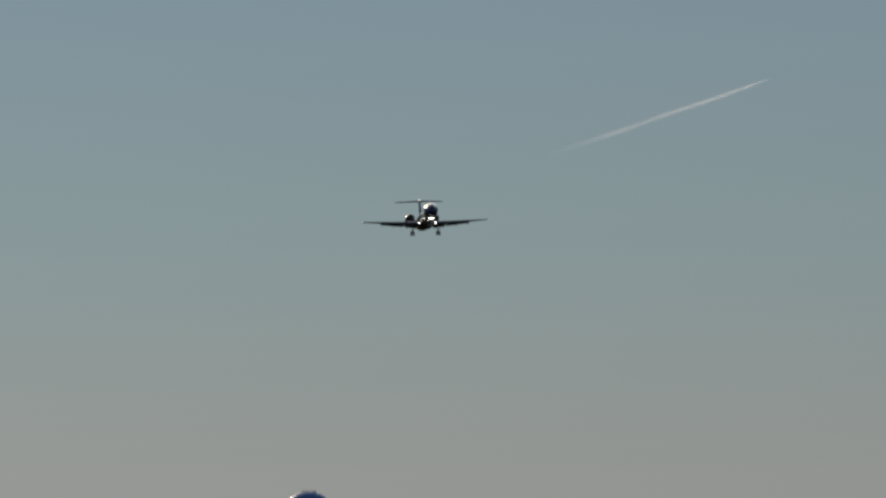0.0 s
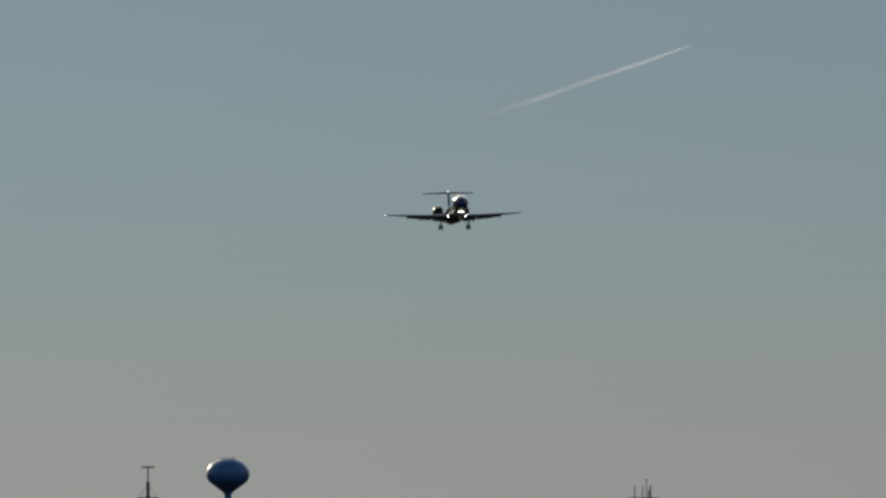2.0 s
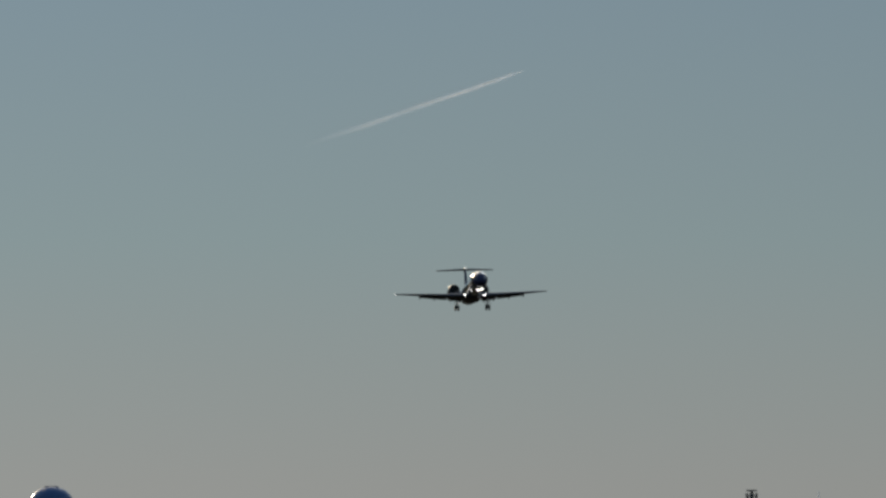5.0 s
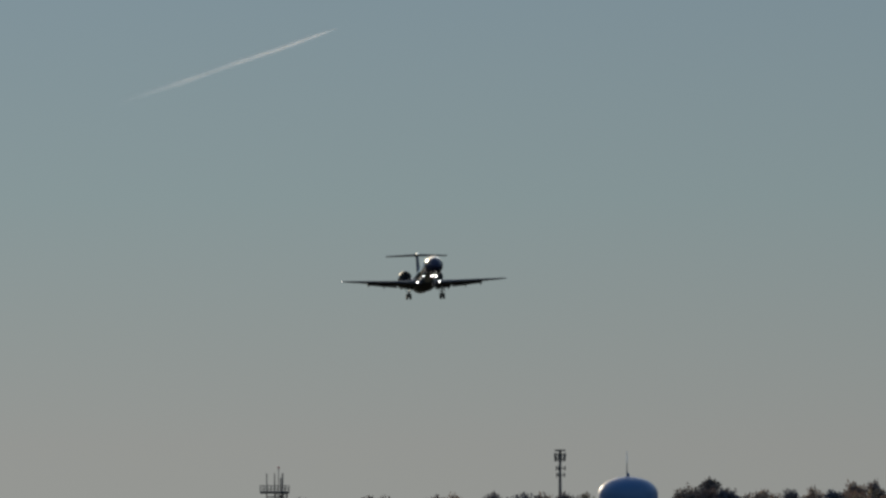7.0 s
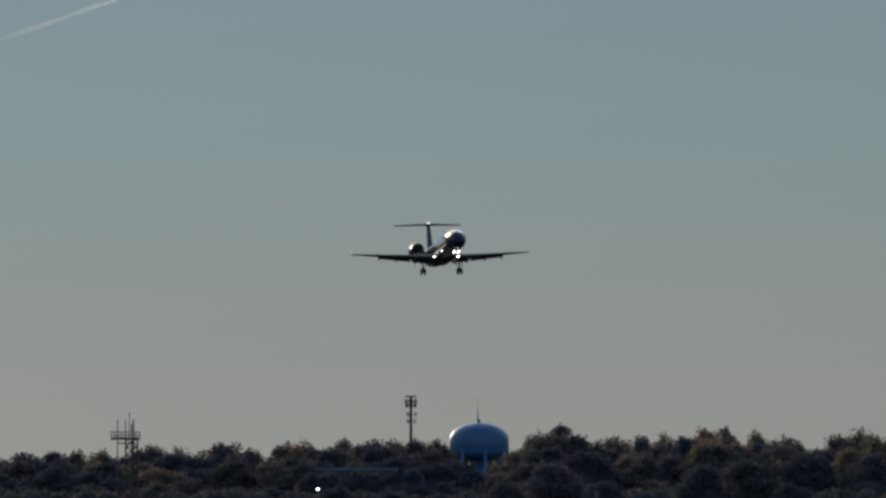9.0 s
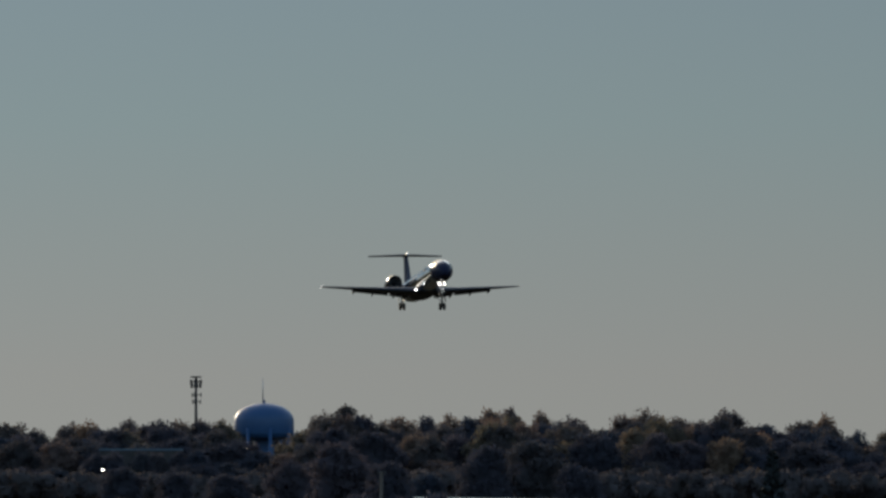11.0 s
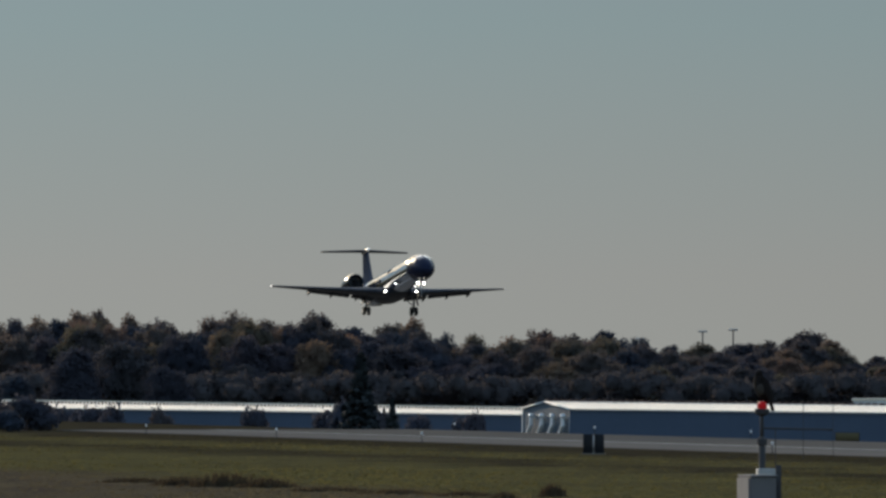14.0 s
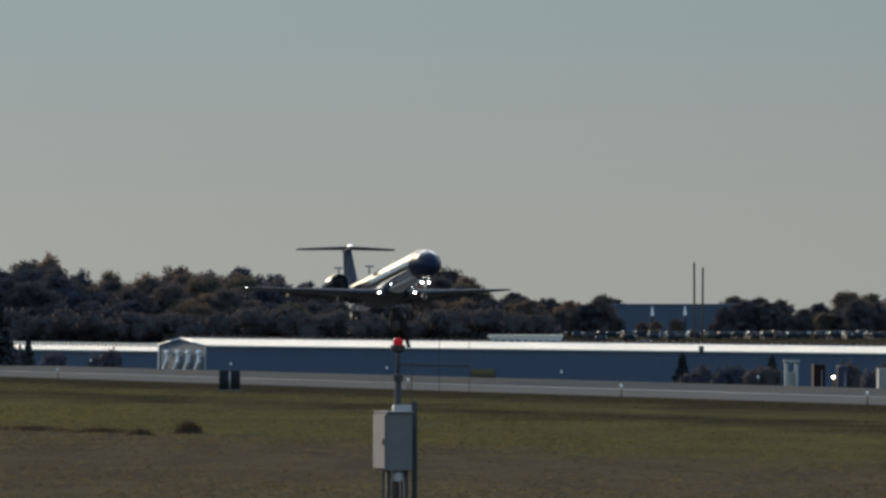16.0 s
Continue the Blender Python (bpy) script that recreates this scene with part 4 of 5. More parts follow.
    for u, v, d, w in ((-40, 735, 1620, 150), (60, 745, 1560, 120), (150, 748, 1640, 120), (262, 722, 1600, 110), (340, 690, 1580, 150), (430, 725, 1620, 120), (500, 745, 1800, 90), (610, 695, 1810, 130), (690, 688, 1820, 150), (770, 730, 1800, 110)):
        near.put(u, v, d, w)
    bush = Grove(shrub, [(s, M_LEAFHAZE) for s in (61, 62, 63)] + [(64, M_LEAFHAZE)], "low dark bush beside the airfield", "bush", "bushes", 3.0, 3.6)
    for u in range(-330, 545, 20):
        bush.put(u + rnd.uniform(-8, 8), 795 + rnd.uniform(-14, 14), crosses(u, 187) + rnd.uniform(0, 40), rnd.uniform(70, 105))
    for u in (497, 520, 545, 570):
        bush.put(u, 801, 1500, 62)
    for u, v, w in ((548, 801, 62), (585, 797, 80), (640, 790, 90), (668, 799, 66), (752, 800, 56)):
        bush.put(u, v, crosses(u, 311), w)
    for u, v, w in ((925, 796, 60), (1062, 794, 80), (1085, 788, 70), (1142, 793, 80), (1216, 810, 60), (1312, 798, 44), (1290, 820, 45)):
        bush.put(u, v, crosses(u, 330), w)
    for u, v, w in ((2362, 838, 80), (2408, 834, 78), (2466, 831, 82), (2618, 834, 70), (2676, 833, 74)):
        bush.put(u, v, crosses(u, 365), w)
    fir = Grove(conifer, [(71,), (72,)], "dark green spruce in front of the sheds", "conifer", "spruces", 10, 5.2, 2.4)
    for u, v, p, w in ((1112, 708, 318, 125), (1168, 788, 320, 60), (2325, 822, 368, 84), (2483, 824, 368, 80)):
        fir.put(u, v, crosses(u, p), w)


# ---- far buildings and parked cars ----
def parked_car(color):
    c = root("parked_car", Matrix())
    bm = bmesh.new()
    prof = [(-2.2, 0.35), (-2.25, 0.8), (-1.9, 0.95), (-1.5, 1.0), (-0.9, 1.42), (0.7, 1.45), (1.35, 1.0), (2.05, 0.85), (2.25, 0.6), (2.2, 0.35)]
    loft(bm, [[(x, y, z if abs(y) < 0.8 else z * 0.97) for x, z in prof] for y in (-0.88, -0.78, 0.78, 0.88)])
    part("body", bm, color, c, smooth=False)
    for s in (-0.79, 0.79):
        part("side_window", box(bmesh.new(), -0.1, s * 1.125, 1.18, 1.7, 0.02, 0.3, 0.005), M_CARGLASS, c)
        for x in (-1.35, 1.4):
            bm = rod(bmesh.new(), (x, s - 0.1, 0.33), (x, s + 0.12, 0.33), 0.33, seg=14)
            part("wheel", bm, M_TYRE, c)
    # oversized chrome balls, added only so that each car throws sun glints
    for s in (-0.97, 0.97):
        part("glint_ball", ball(bmesh.new(), (0.8, s, 1.1), 0.2, 0.7, 1, 0.8, 12), M_CHROME, c, "chrome ball added to catch a sun glint")
    part("windscreen", box(bmesh.new(), 1.05, 0, 1.23, 0.03, 1.4, 0.5, 0.005, Matrix.Rotation(-0.95, 4, "Y")), M_CARGLASS, c)
    part("rear_screen", box(bmesh.new(), -1.22, 0, 1.23, 0.03, 1.4, 0.5, 0.005, Matrix.Rotation(0.95, 4, "Y")), M_CARGLASS, c)
    return tagged(c, "parked car glinting in low sun behind the sheds", "car", "parked cars")


def low_block(name, u0, u1, v, d, depth, wall, roof, label):
    """A plain flat-roofed hall seen far off, with its parapet and bay joints."""
    (x0, y0), (x1, y1) = spot(u0, d), spot(u1, d)
    g = min(ground_z(x0, y0), ground_z(x1, y1)) - 0.2
    b = root(name, pose((x0 + x1) / 2, (y0 + y1) / 2, g, 0, 0, -math.degrees((u0 + u1 - 1568) / 2 / ARC)))
    w, h = math.hypot(x1 - x0, y1 - y0), high(v, d) - g
    part("wall", box(bmesh.new(), 0, depth / 2, h / 2 - 0.2, w, depth, h - 0.4), wall, b, smooth=False)
    part("roof", box(bmesh.new(), 0, depth / 2, h - 0.2, w + 0.4, depth + 0.4, 0.4), roof, b, smooth=False)
    for i in range(1, int(w / 6)):
        part("pilaster", box(bmesh.new(), -w / 2 + i * 6, -0.08, h / 2 - 0.2, 0.3, 0.16, h - 0.4), wall, b, smooth=False)
    return tagged(b, label, "building")


def build_far_side():
    low_block("long_building", -78, 68, 703, 2349, 6, M_STEEL, M_GABLE, "long low hall with a pale roof among trees")
    low_block("flat_roof_shed", 1983, 2112, 787, 1900, 10, M_WHITE, M_ROOF, "white flat-roofed shed behind the hangars")
    low_block("blue_warehouse", 2200, 2420, 732, 2420, 30, M_BLUEWALL, M_BLUEWALL, "long dark blue warehouse beyond the car park")
    for u, v in ((2272, 739), (2330, 738)):
        x, y = spot(u, 2405)
        g = ground_z(x, y)
        t = root("vent_stack", pose(x, y, g))
        zt = high(v, 2405) - g
        part("shaft", rod(bmesh.new(), (0, 0, 0), (0, 0, zt - 1.6), 0.2), M_BLACK, t)
        part("hood", lathe(bmesh.new(), [(0.34, zt - 1.6), (0.3, zt - 1.2), (0.14, zt)], 12), M_WHITE, t, "white tapered hood")
        part("cap", lathe(bmesh.new(), [(0.28, zt), (0.28, zt + 0.12), (0.05, zt + 0.22)], 12), M_GALV, t)
        tagged(t, "white tapered vent stack before the warehouse", "vent", "vent stacks")
    cars = {}
    rnd = random.Random(3)
    for i in range(58):
        u = 2110 + (i % 29) * 24 + rnd.uniform(-6, 6)
        d = rnd.uniform(2225, 2290) if i < 29 else rnd.uniform(2310, 2370)
        x, y = spot(u, d)
        m = pose(x, y, ground_z(x, y), 0, 0, rnd.choice((80, 95, 100, 265)) + rnd.uniform(-4, 4))
        k = i % 5
        if k not in cars:
            cars[k] = parked_car((M_CARPAINT, M_BLACK, M_CARPAINT, M_CARPAINT, M_BLACK)[k])
            cars[k].matrix_world = m
        else:
            copy_thing(cars[k], m)


# serves a lit yard lamp and, further off, a mere glint
def yard_lamp(u, v, d):
    x, y = spot(u, d)
    g = ground_z(x, y)
    m = root("yard_lamp", pose(x, y, g))
    zt = high(v, d) - g
    part("pole", rod(bmesh.new(), (0, 0, 0), (0, 0, zt), 0.08, 0.06, 8), M_STEEL, m)
    part("lamp_housing", box(bmesh.new(), 0, 0, zt + 0.12, 0.5, 0.5, 0.1, 0.02), M_STEEL, m)
    part("bulb", ball(bmesh.new(), (0, -0.1, zt), 0.002 * d ** 0.6, 1, 1, 1, 10), M_BULBGLOW, m, "glowing white bulb")
    return tagged(m, "glowing white bulb on a pole, for a lamp and a glint", "lamp", "yard lamps")


def container(u0, u1, v, d, material, label):
    (x0, y0), (x1, y1) = spot(u0, d), spot(u1, d)
    g = ground_z(x0, y0) - 0.1
    b = root("storage_container", pose((x0 + x1) / 2, (y0 + y1) / 2, g))
    w, h = abs(x1 - x0), high(v, d) - g
    part("body", box(bmesh.new(), 0, 1.2, h / 2, w, 2.4, h, 0.04), material, b, smooth=False)
    for i in range(7):
        part("rib", box(bmesh.new(), -w / 2 + w * (i + 0.5) / 7, -0.03, h / 2, 0.06, 0.06, h - 0.2), material, b, smooth=False)
    part("door_bar", rod(bmesh.new(), (w * 0.2, -0.08, h * 0.3), (w * 0.2, -0.08, h * 0.9), 0.03), M_GALV, b)
    return tagged(b, label, "container", "storage containers")


# ---- airfield signs ----
def build_signs():
    d = 803
    x, y = spot(1524, d)
    s = root("airfield_sign", pose(x, y, 0, 0, 0, -6))
    for o in (-0.39, 0.39):
        part("panel", box(bmesh.new(), o, 0, 0.72, 0.64, 0.25, 1.32, 0.03), M_BLACK, s, "black boxed panel")
    part("gap_post", box(bmesh.new(), 0, 0.03, 0.66, 0.1, 0.1, 1.2, 0.01), M_GALV, s)
    part("footing", box(bmesh.new(), 0, 0, 0.03, 1.6, 0.6, 0.1, 0.01), M_CONCRETE, s)
    tagged(s, "double black-backed airfield sign beside the runway", "sign")
    d = crosses(1973, 229.5)
    x, y = spot(1973, d)
    s = root("taxiway_sign", pose(x, y, ground_z(x, y), 0, 0, -8))
    part("panel", box(bmesh.new(), 0, 0, 0.42, 1.8, 0.2, 0.6, 0.03), M_YELLOW, s, "yellow panel")
    part("frame", box(bmesh.new(), 0, 0.03, 0.42, 1.9, 0.16, 0.7, 0.03), M_BLACK, s)
    for o in (-0.7, 0.7):
        part("leg", rod(bmesh.new(), (o, 0, -0.2), (o, 0, 0.2), 0.05), M_STEEL, s)
    tagged(s, "low yellow taxiway sign with a dark frame", "sign")
    # white gatepost structure by the far side of the sheds
    d = crosses(2518, 300)
    x, y = spot(2518, d)
    g = ground_z(x, y)
    k = d / ARC
    s = root("white_kiosk", pose(x, y, g))
    zt = high(831, d) - g
    for o in (-9, 9):
        part("post", box(bmesh.new(), o * k, 0, zt / 2, 6 * k, 0.5, zt, 0.03), M_CREAM, s)
    part("lintel", box(bmesh.new(), 0, 0, zt - 3 * k, 28 * k, 0.7, 6 * k, 0.03), M_CREAM, s)
    part("back_panel", box(bmesh.new(), 2 * k, 0.4, zt * 0.45, 16 * k, 0.1, zt * 0.8, 0.02), M_CREAM, s)
    tagged(s, "small white kiosk with a flat lintel", "kiosk")


# ---- near posts, cabinet and bird ----
def warning_post(u, v, d, lens, arm):
    """A steel post with a red obstruction lamp on top; v is the lamp's height."""
    x, y = spot(u, d)
    g = ground_z(x, y)
    zl = high(v, d) - g
    s = root("warning_light_post", pose(x, y, g))
    bm = rod(bmesh.new(), (0, 0, 0), (0, 0, zl - 0.5), 0.05, seg=12)
    rod(bm, (0, 0, zl - 0.5), (0, 0, zl - 0.12), 0.03, seg=12)
    part("post", bm, M_STEEL, s)
    part("collar", lathe(bmesh.new(), [(0.03, zl - 0.6), (0.075, zl - 0.58), (0.075, zl - 0.5), (0.03, zl - 0.46)], 14), M_STEEL, s)
    part("lamp_base", lathe(bmesh.new(), [(0.04, zl - 0.16), (0.1, zl - 0.13), (0.11, zl - 0.06), (0.085, zl - 0.05)], 16), M_STEEL, s)
    part("lamp_lens", lathe(bmesh.new(), [(0.068, zl - 0.05), (0.075, zl - 0.02), (0.07, zl + 0.02), (0.05, zl + 0.05), (0.01, zl + 0.06)], 16), lens, s, "glowing red lens")
    if arm:
        part("arm", rod(bmesh.new(), (0, 0, zl - 0.34), (1.05, 0.05, zl - 0.36), 0.014, seg=6), M_STEEL, s)
        for rx, z1, z0, rr in ((0.61, 0.02, -0.8, 0.005), (1.05, 0.0, -0.8, 0.005), (0.2, -0.36, -1.05, 0.009)):
            part("whip_rod", rod(bmesh.new(), (rx, 0.03, zl + z0), (rx, 0.03, zl + z1), rr, seg=6), M_STEEL, s)
    part("conduit", rod(bmesh.new(), (-0.07, 0, 0.0), (-0.07, 0, zl - 0.95), 0.02, seg=6), M_STEEL, s)
    return tagged(s, "slim steel post with a lit red warning lamp", "light post", "warning light posts"), Vector((x, y, g + zl + 0.06))


def build_hawk(at):
    b = root("hawk", Matrix.Translation(at) @ pose(0, 0, 0, 0, 0, 20))
    bm = bmesh.new()
    loft(bm, [[(w * math.cos(q) + o, w * 0.9 * math.sin(q), z) for q in [2 * math.pi * i / 16 for i in range(16)]]
              for z, w, o in ((0.04, 0.03, 0.03), (0.08, 0.075, 0.02), (0.16, 0.105, 0.0), (0.25, 0.108, -0.02), (0.33, 0.085, -0.035), (0.38, 0.058, -0.045))])
    part("body", bm, M_FEATHER, b, "brown mottled body")
    part("breast", ball(bmesh.new(), (-0.035, -0.045, 0.19), 0.08, 0.9, 0.8, 1.35, 14), M_PALEFEATHER, b, "paler breast")
    part("head", ball(bmesh.new(), (-0.05, -0.005, 0.415), 0.052, 1.05, 1, 0.95, 14), M_FEATHER, b)
    part("beak", rod(bmesh.new(), (-0.095, -0.01, 0.415), (-0.125, -0.012, 0.395), 0.016, 0.003, 8), M_BLACK, b)
    for s in (-1, 1):
        bm = bmesh.new()
        loft(bm, [[(o + w * math.cos(q), s * 0.085 + 0.03 * math.sin(q), z) for q in [2 * math.pi * i / 12 for i in range(12)]]
                  for z, w, o in ((0.36, 0.02, -0.02), (0.3, 0.06, 0.01), (0.18, 0.075, 0.04), (0.06, 0.05, 0.085), (-0.04, 0.012, 0.12))])
        part("wing", bm, M_FEATHER, b, "folded dark brown wing")
        part("leg", rod(bmesh.new(), (0.0, s * 0.03, 0.0), (0.01, s * 0.03, 0.09), 0.012, 0.02, 8), M_FEATHER, b)
    part("tail", box(bmesh.new(), 0.135, 0, -0.03, 0.03, 0.09, 0.24, 0.008, Matrix.Rotation(-0.35, 4, "Y")), M_FEATHER, b)
    return tagged(b, "brown hawk perched on the red warning lamp", "bird")


def build_cabinet():
    d = 172.0
    x, y = spot(1821, d)
    g = ground_z(x, y)
    k = d / ARC
    c = root("electrical_cabinet", pose(x, y, g, 0, 0, 10))
    zt, zb = high(925, d) - g, high(1027, d) - g
    h = zt - zb
    part("case", box(bmesh.new(), 0, 0.27, (zt + zb) / 2, 0.38, 0.8, h, 0.008), M_CABINET, c, "grey enamelled steel case", False)
    # the door faces the sun; its lit look is put into the paler colour
    part("door", box(bmesh.new(), -0.203, 0.27, (zt + zb) / 2, 0.03, 0.76, h - 0.05, 0.006), M_CABLIT, c, "closed grey door, coloured paler for the sun on it", False)
    part("lid", box(bmesh.new(), 0, 0.26, zt + 0.012, 0.405, 0.85, 0.025, 0.006), M_CABLIT, c, "pale overhanging lid", False)
    part("latch", box(bmesh.new(), -0.225, -0.06, zb + h * 0.5, 0.03, 0.04, 0.09, 0.006), M_STEEL, c)
    for s in (-1, 1):
        part("leg", box(bmesh.new(), s * 0.13, 0.02, zb / 2, 0.06, 0.06, zb, 0.005), M_STEEL, c)
    part("meter", lathe(bmesh.new(), [(0.02, zb - 0.16), (0.08, zb - 0.15), (0.085, zb - 0.05), (0.06, zb)], 14), M_GALV, c, "round meter can")
    part("conduit", rod(bmesh.new(), (-0.2, 0.05, 0), (-0.2, 0.05, zb), 0.018, seg=8), M_STEEL, c)
    tagged(c, "grey steel electrical cabinet on short legs", "cabinet")
    x2, y2 = spot(1829, d + 1.1)
    b = root("control_box", pose(x2, y2, g, 0, 0, 8))
    zb2, zt2 = zb + 0.15, high(912, d) - g
    part("case", box(bmesh.new(), 0, 0, (zb2 + zt2) / 2, 0.26, 0.2, zt2 - zb2, 0.012), M_CREAM, b, "cream box")
    part("stand", box(bmesh.new(), 0, 0, zb2 / 2, 0.06, 0.06, zb2, 0.005), M_STEEL, b)
    tagged(b, "small cream control box behind the cabinet", "box")
    x3, y3 = spot(1851, d + 0.3)
    p = root("steel_post", pose(x3, y3, g))
    zt3 = high(905, d) - g
    bm = box(bmesh.new(), 0, 0, zt3 / 2, 0.085, 0.03, zt3, 0.004)
    box(bm, -0.03, 0.03, zt3 / 2, 0.02, 0.06, zt3)
    part("channel", bm, M_STEEL, p)
    tagged(p, "dark steel channel post beside the cabinet", "post")


def build_near():
    _, top = warning_post(1822, 799, 175.0, M_REDLENS, True)
    build_hawk(top)
    warning_post(388, 830, 260.0, M_REDDIM, False)
    build_cabinet()
    d = 250.0
    x, y = spot(420, d)
    g = ground_z(x, y)
    p = root("bare_post", pose(x, y, g))
    zt = high(744, d) - g
    part("pole", rod(bmesh.new(), (0, 0, 0), (0, 0, zt), 0.055, 0.04, 10), M_BARK, p)
    part("top_bracket", box(bmesh.new(), 0.0, 0, zt - 0.03, 0.2, 0.05, 0.06, 0.01), M_STEEL, p)
    tagged(p, "thin dark post standing in grass", "post")
    x, y = spot(386, 200)
    g = ground_z(x, y)
    c = root("junction_box", pose(x, y, g))
    zt = high(858, 200) - g
    part("case", box(bmesh.new(), 0, 0, zt - 0.3, 0.13, 0.12, 0.6, 0.02), M_STEEL, c)
    part("post", rod(bmesh.new(), (0, 0, 0), (0, 0, zt - 0.5), 0.03), M_STEEL, c)
    tagged(c, "small dark junction box on a post", "box")


# ---- grass ----
def build_grass():
    rnd = random.Random(9)
    verts, faces = [], []
    n = 0
    while n < 34000:
        d = 360 * (1000 / 360) ** rnd.random()
        u = rnd.uniform(-150, 2850)
        x, y = spot(u, d)
        if EP.x * x + EP.y * y > 194:
            continue
        n += 1
        patch = noise.noise(Vector((x * 0.05, y * 0.012, 3.0)))
        if patch < rnd.uniform(-0.6, 0.25):
            continue
        h = rnd.uniform(0.03, 0.07) * (1 + 1.2 * max(0, patch))
        for _ in range(3):
            w = rnd.uniform(0.08, 0.3)
            q = rnd.uniform(0, 3.14)
            ox, oy = x + rnd.uniform(-.3, .3), y + rnd.uniform(-.6, .6)
            z = ground_z(ox, oy) - 0.01
            b = len(verts)
            lx, ly = rnd.uniform(-.1, .1), rnd.uniform(-.1, .1)
            verts += [(ox - w * math.cos(q), oy - w * math.sin(q), z), (ox + w * math.cos(q), oy + w * math.sin(q), z), (ox + lx, oy + ly, z + h)]
            faces.append((b, b + 1, b + 2))
    tagged(raw("grass_tufts", verts, faces, M_BLADE), "uneven tufts of mown green and straw grass", "grass", kind="stuff")


def weed_clump(u, v, d, width, tall, depth=2.0):
    """A ragged heap of dry stalks."""
    rnd = random.Random(int(u * 7 + v))
    x, y = spot(u, d)
    w = width * d / ARC
    verts, faces = [], []
    for _ in range(420):
        ox = max(-1, min(1, rnd.gauss(0, 0.45)))
        ex = ox * w / 2
        ey = rnd.uniform(-depth, depth) / 2
        h = tall * (1 - ox * ox) * rnd.uniform(0.35, 1.1) + 0.05
        b = len(verts)
        bw = rnd.uniform(0.02, 0.07)
        lx = rnd.uniform(-.25, .35) * h
        verts += [(ex - bw, ey, -0.02), (ex + bw, ey, -0.02), (ex + lx + bw * 0.5, ey, h * 0.7), (ex + lx * 1.5, ey + rnd.uniform(-.1, .1), h)]
        faces += [(b, b + 1, b + 2), (b, b + 2, b + 3)]
    t = raw("weed_clump", verts, faces, M_DRY)
    t.matrix_world = pose(x, y, ground_z(x, y))
    tagged(t, "ragged clump of dry brown weeds in the grass", "weeds", "weed clumps", "stuff")


def build_weeds():
    for u, v, d, w, h in ((1455, 954, 585, 56, 0.62), (800, 934, 640, 120, 0.45), (880, 934, 632, 190, 0.75), (950, 936, 628, 130, 0.5), (1370, 956, 578, 50, 0.3), (1300, 950, 590, 120, 0.22), (1180, 948, 598, 160, 0.22), (1060, 944, 610, 180, 0.22), (720, 925, 655, 160, 0.25)):
        weed_clump(u - 4, v, d * 0.948, w, h)


build_ground()
build_runway()
build_tank_tower(212.5, 3000)
build_pedestal_tower(-1146.5, 3300)
build_cell_mast(92, 2900, 576)
build_platform_mast(-405, 2000)
build_flood_mast(-1288, 585, 2600, 12, True)
build_flood_mast(1717, 669, 2900, 8)
build_flood_mast(1771, 666, 2900, 8)
build_flood_mast(1606, 682, 3000, 8)
build_utility_pole(2347, 660, 1900, -0.3)
build_utility_pole(2360, 669, 1900, 0.4)
build_hangar("hangar", 1482, 1700, 150, 24, -0.78, 0.25, 0.72, True, "long blue metal shed with white roof and gable vents")
build_hangar("hangar", 499, 1727, 101, 24, -0.68, 0.27, 0.85, False, "long blue metal shed behind trees, white roof")
build_far_side()
build_trees()
# a far glint, made as a glowing bulb on an added pole
yard_lamp(-73, 740, 1880)
yard_lamp(2592, 861, crosses(2592, 310))
container(2557, 2578, 839, crosses(2567, 345), M_DARKRED, "dark rust-red storage container by the sheds")
container(2600, 2618, 842, crosses(2609, 345), M_NAVY, "dark storage container by the sheds")
container(2672, 2700, 846, crosses(2686, 345), M_CREAM, "pale storage container by the sheds")
build_signs()
build_edge_lights()
build_near()
build_weeds()
build_grass()
airliner = build_airliner()
contrail, drift = build_contrail()

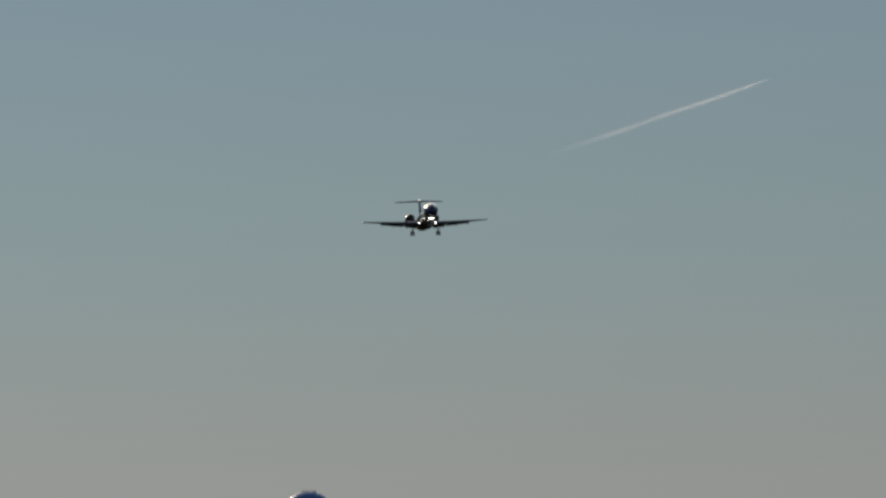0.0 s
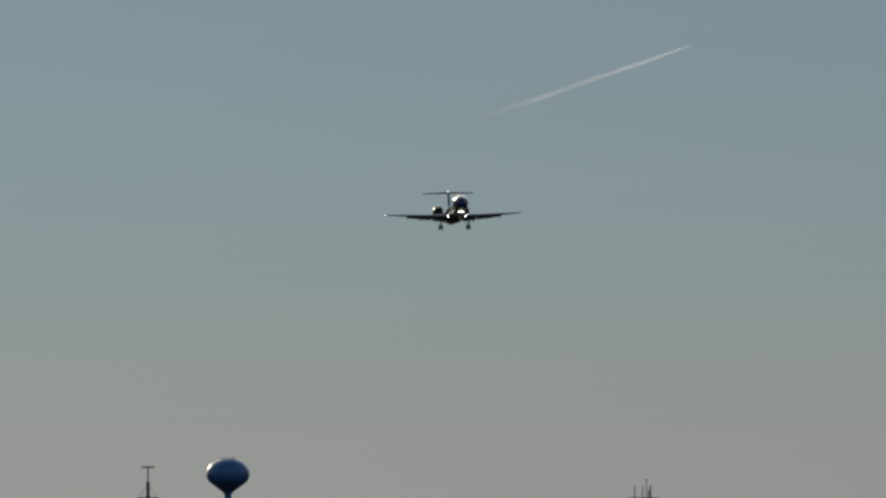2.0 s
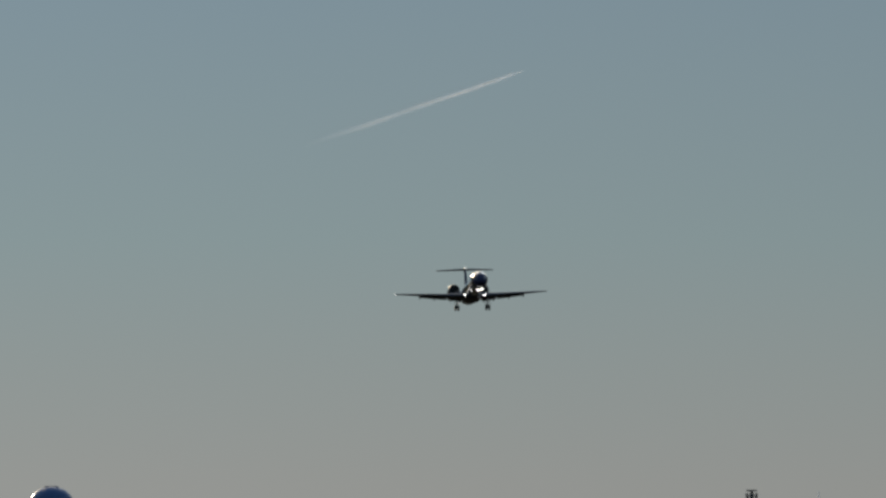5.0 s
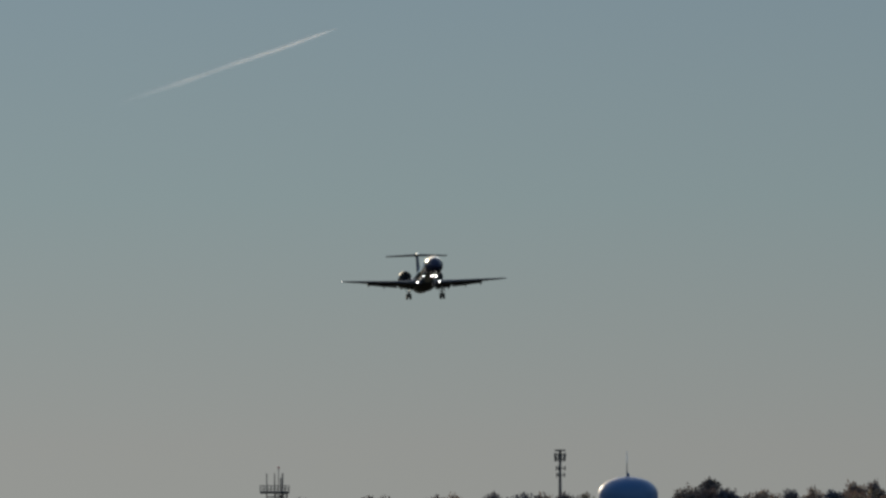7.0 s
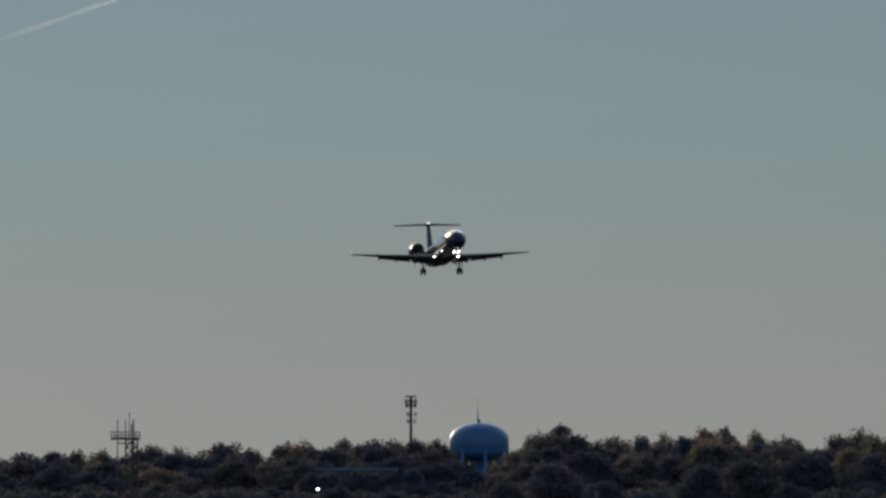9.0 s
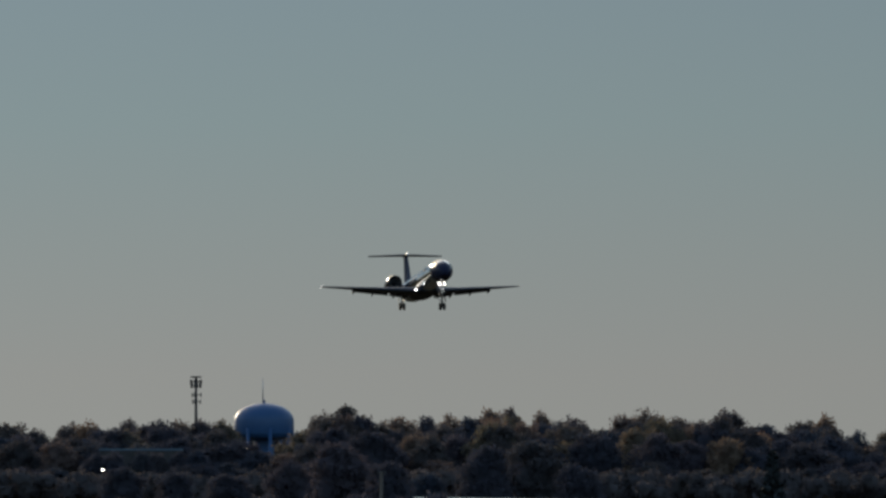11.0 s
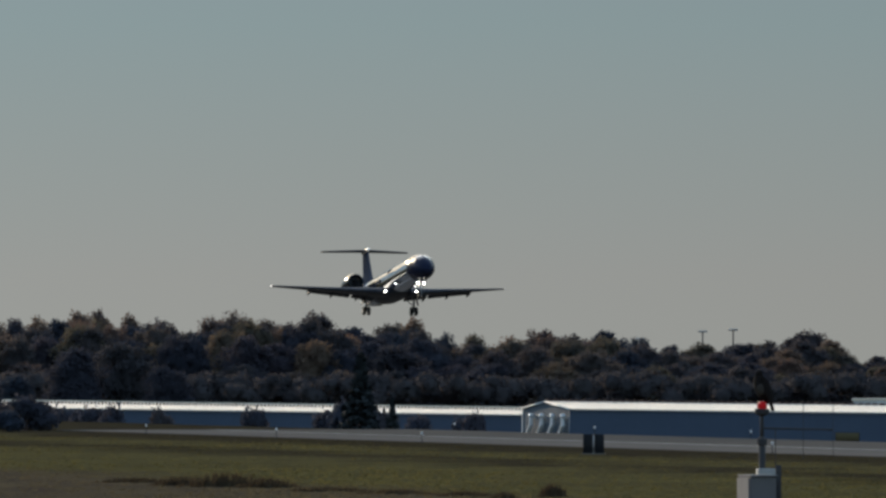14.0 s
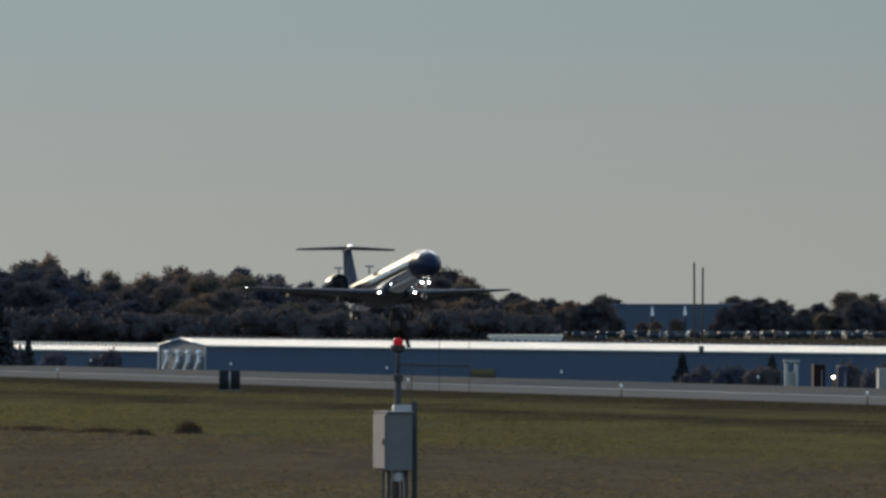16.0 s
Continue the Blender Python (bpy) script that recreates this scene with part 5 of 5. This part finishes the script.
# seconds, x, y, z, heading towards +x from -y, nose up, left wing up
FLIGHT = [
    (0, -155.09, 1882.8, 62.77, 8.6, 4.3, 1.5), (0.5, -148.86, 1852.4, 60.57, 8.6, 4.3, 1.4), (1, -141.54, 1822.0, 58.98, 8.5, 4.4, 1.3),
    (1.5, -135.22, 1791.6, 57.13, 8.2, 4.3, 1.2), (2, -128.62, 1761.1, 55.23, 8.1, 4.3, 1.2), (2.5, -121.88, 1730.6, 53.18, 7.8, 4.3, 1.2),
    (3, -114.11, 1700.0, 51.08, 7.6, 4.2, 1.3), (3.5, -108.34, 1669.3, 49.36, 7.5, 4.2, 1.3), (4, -102.51, 1638.6, 47.35, 7.4, 4.3, 1.4),
    (4.2, -99.76, 1626.3, 46.50, 7.4, 4.4, 1.4), (6.3, -73.40, 1496.7, 39.07, 7.0, 5.0, 1.5), (6.5, -70.88, 1484.3, 38.48, 7.0, 5.0, 1.5),
    (7, -64.54, 1453.3, 37.08, 6.9, 5.2, 1.4), (7.5, -58.55, 1422.2, 35.68, 7.0, 4.7, 1.4), (8, -52.55, 1391.1, 34.51, 7.1, 4.3, 1.3),
    (8.5, -46.51, 1359.9, 33.10, 7.7, 4.2, 1.2), (9, -40.54, 1328.6, 31.38, 8.4, 4.3, 1.0), (11.5, -11.09, 1171.5, 21.67, 8.8, 5.0, 0.1),
    (12, -5.37, 1139.9, 19.66, 8.9, 5.2, -0.1), (12.5, 0.45, 1108.2, 17.70, 9.0, 5.4, -0.3), (13, 6.35, 1076.5, 15.89, 9.1, 5.4, -0.4),
    (13.5, 12.07, 1044.7, 14.02, 9.3, 5.5, -0.6), (14, 18.16, 1012.8, 12.55, 9.4, 5.6, -0.7), (14.5, 24.08, 980.8, 11.15, 9.6, 5.7, -0.7),
    (15, 30.18, 948.7, 9.73, 9.7, 5.9, -0.7), (15.5, 36.22, 916.6, 8.30, 9.9, 6.2, -0.6), (16, 42.34, 884.3, 6.96, 10.0, 6.3, -0.4),
]


def motions():
    walk(airliner, [(t, pose(x, y, z) @ pose(0, 0, 0, 0, 0, -90 + head) @ pose(0, 0, 0, 0, -nose, 0) @ pose(0, 0, 0, bank)) for t, x, y, z, head, nose, bank in FLIGHT])
    start = contrail.location.copy()
    turn = contrail.matrix_world.to_quaternion().to_matrix().to_4x4()
    walk(contrail, [(t, Matrix.Translation(start + drift * (1.0 * t)) @ turn) for t in (0, 8, 16)])


motions()
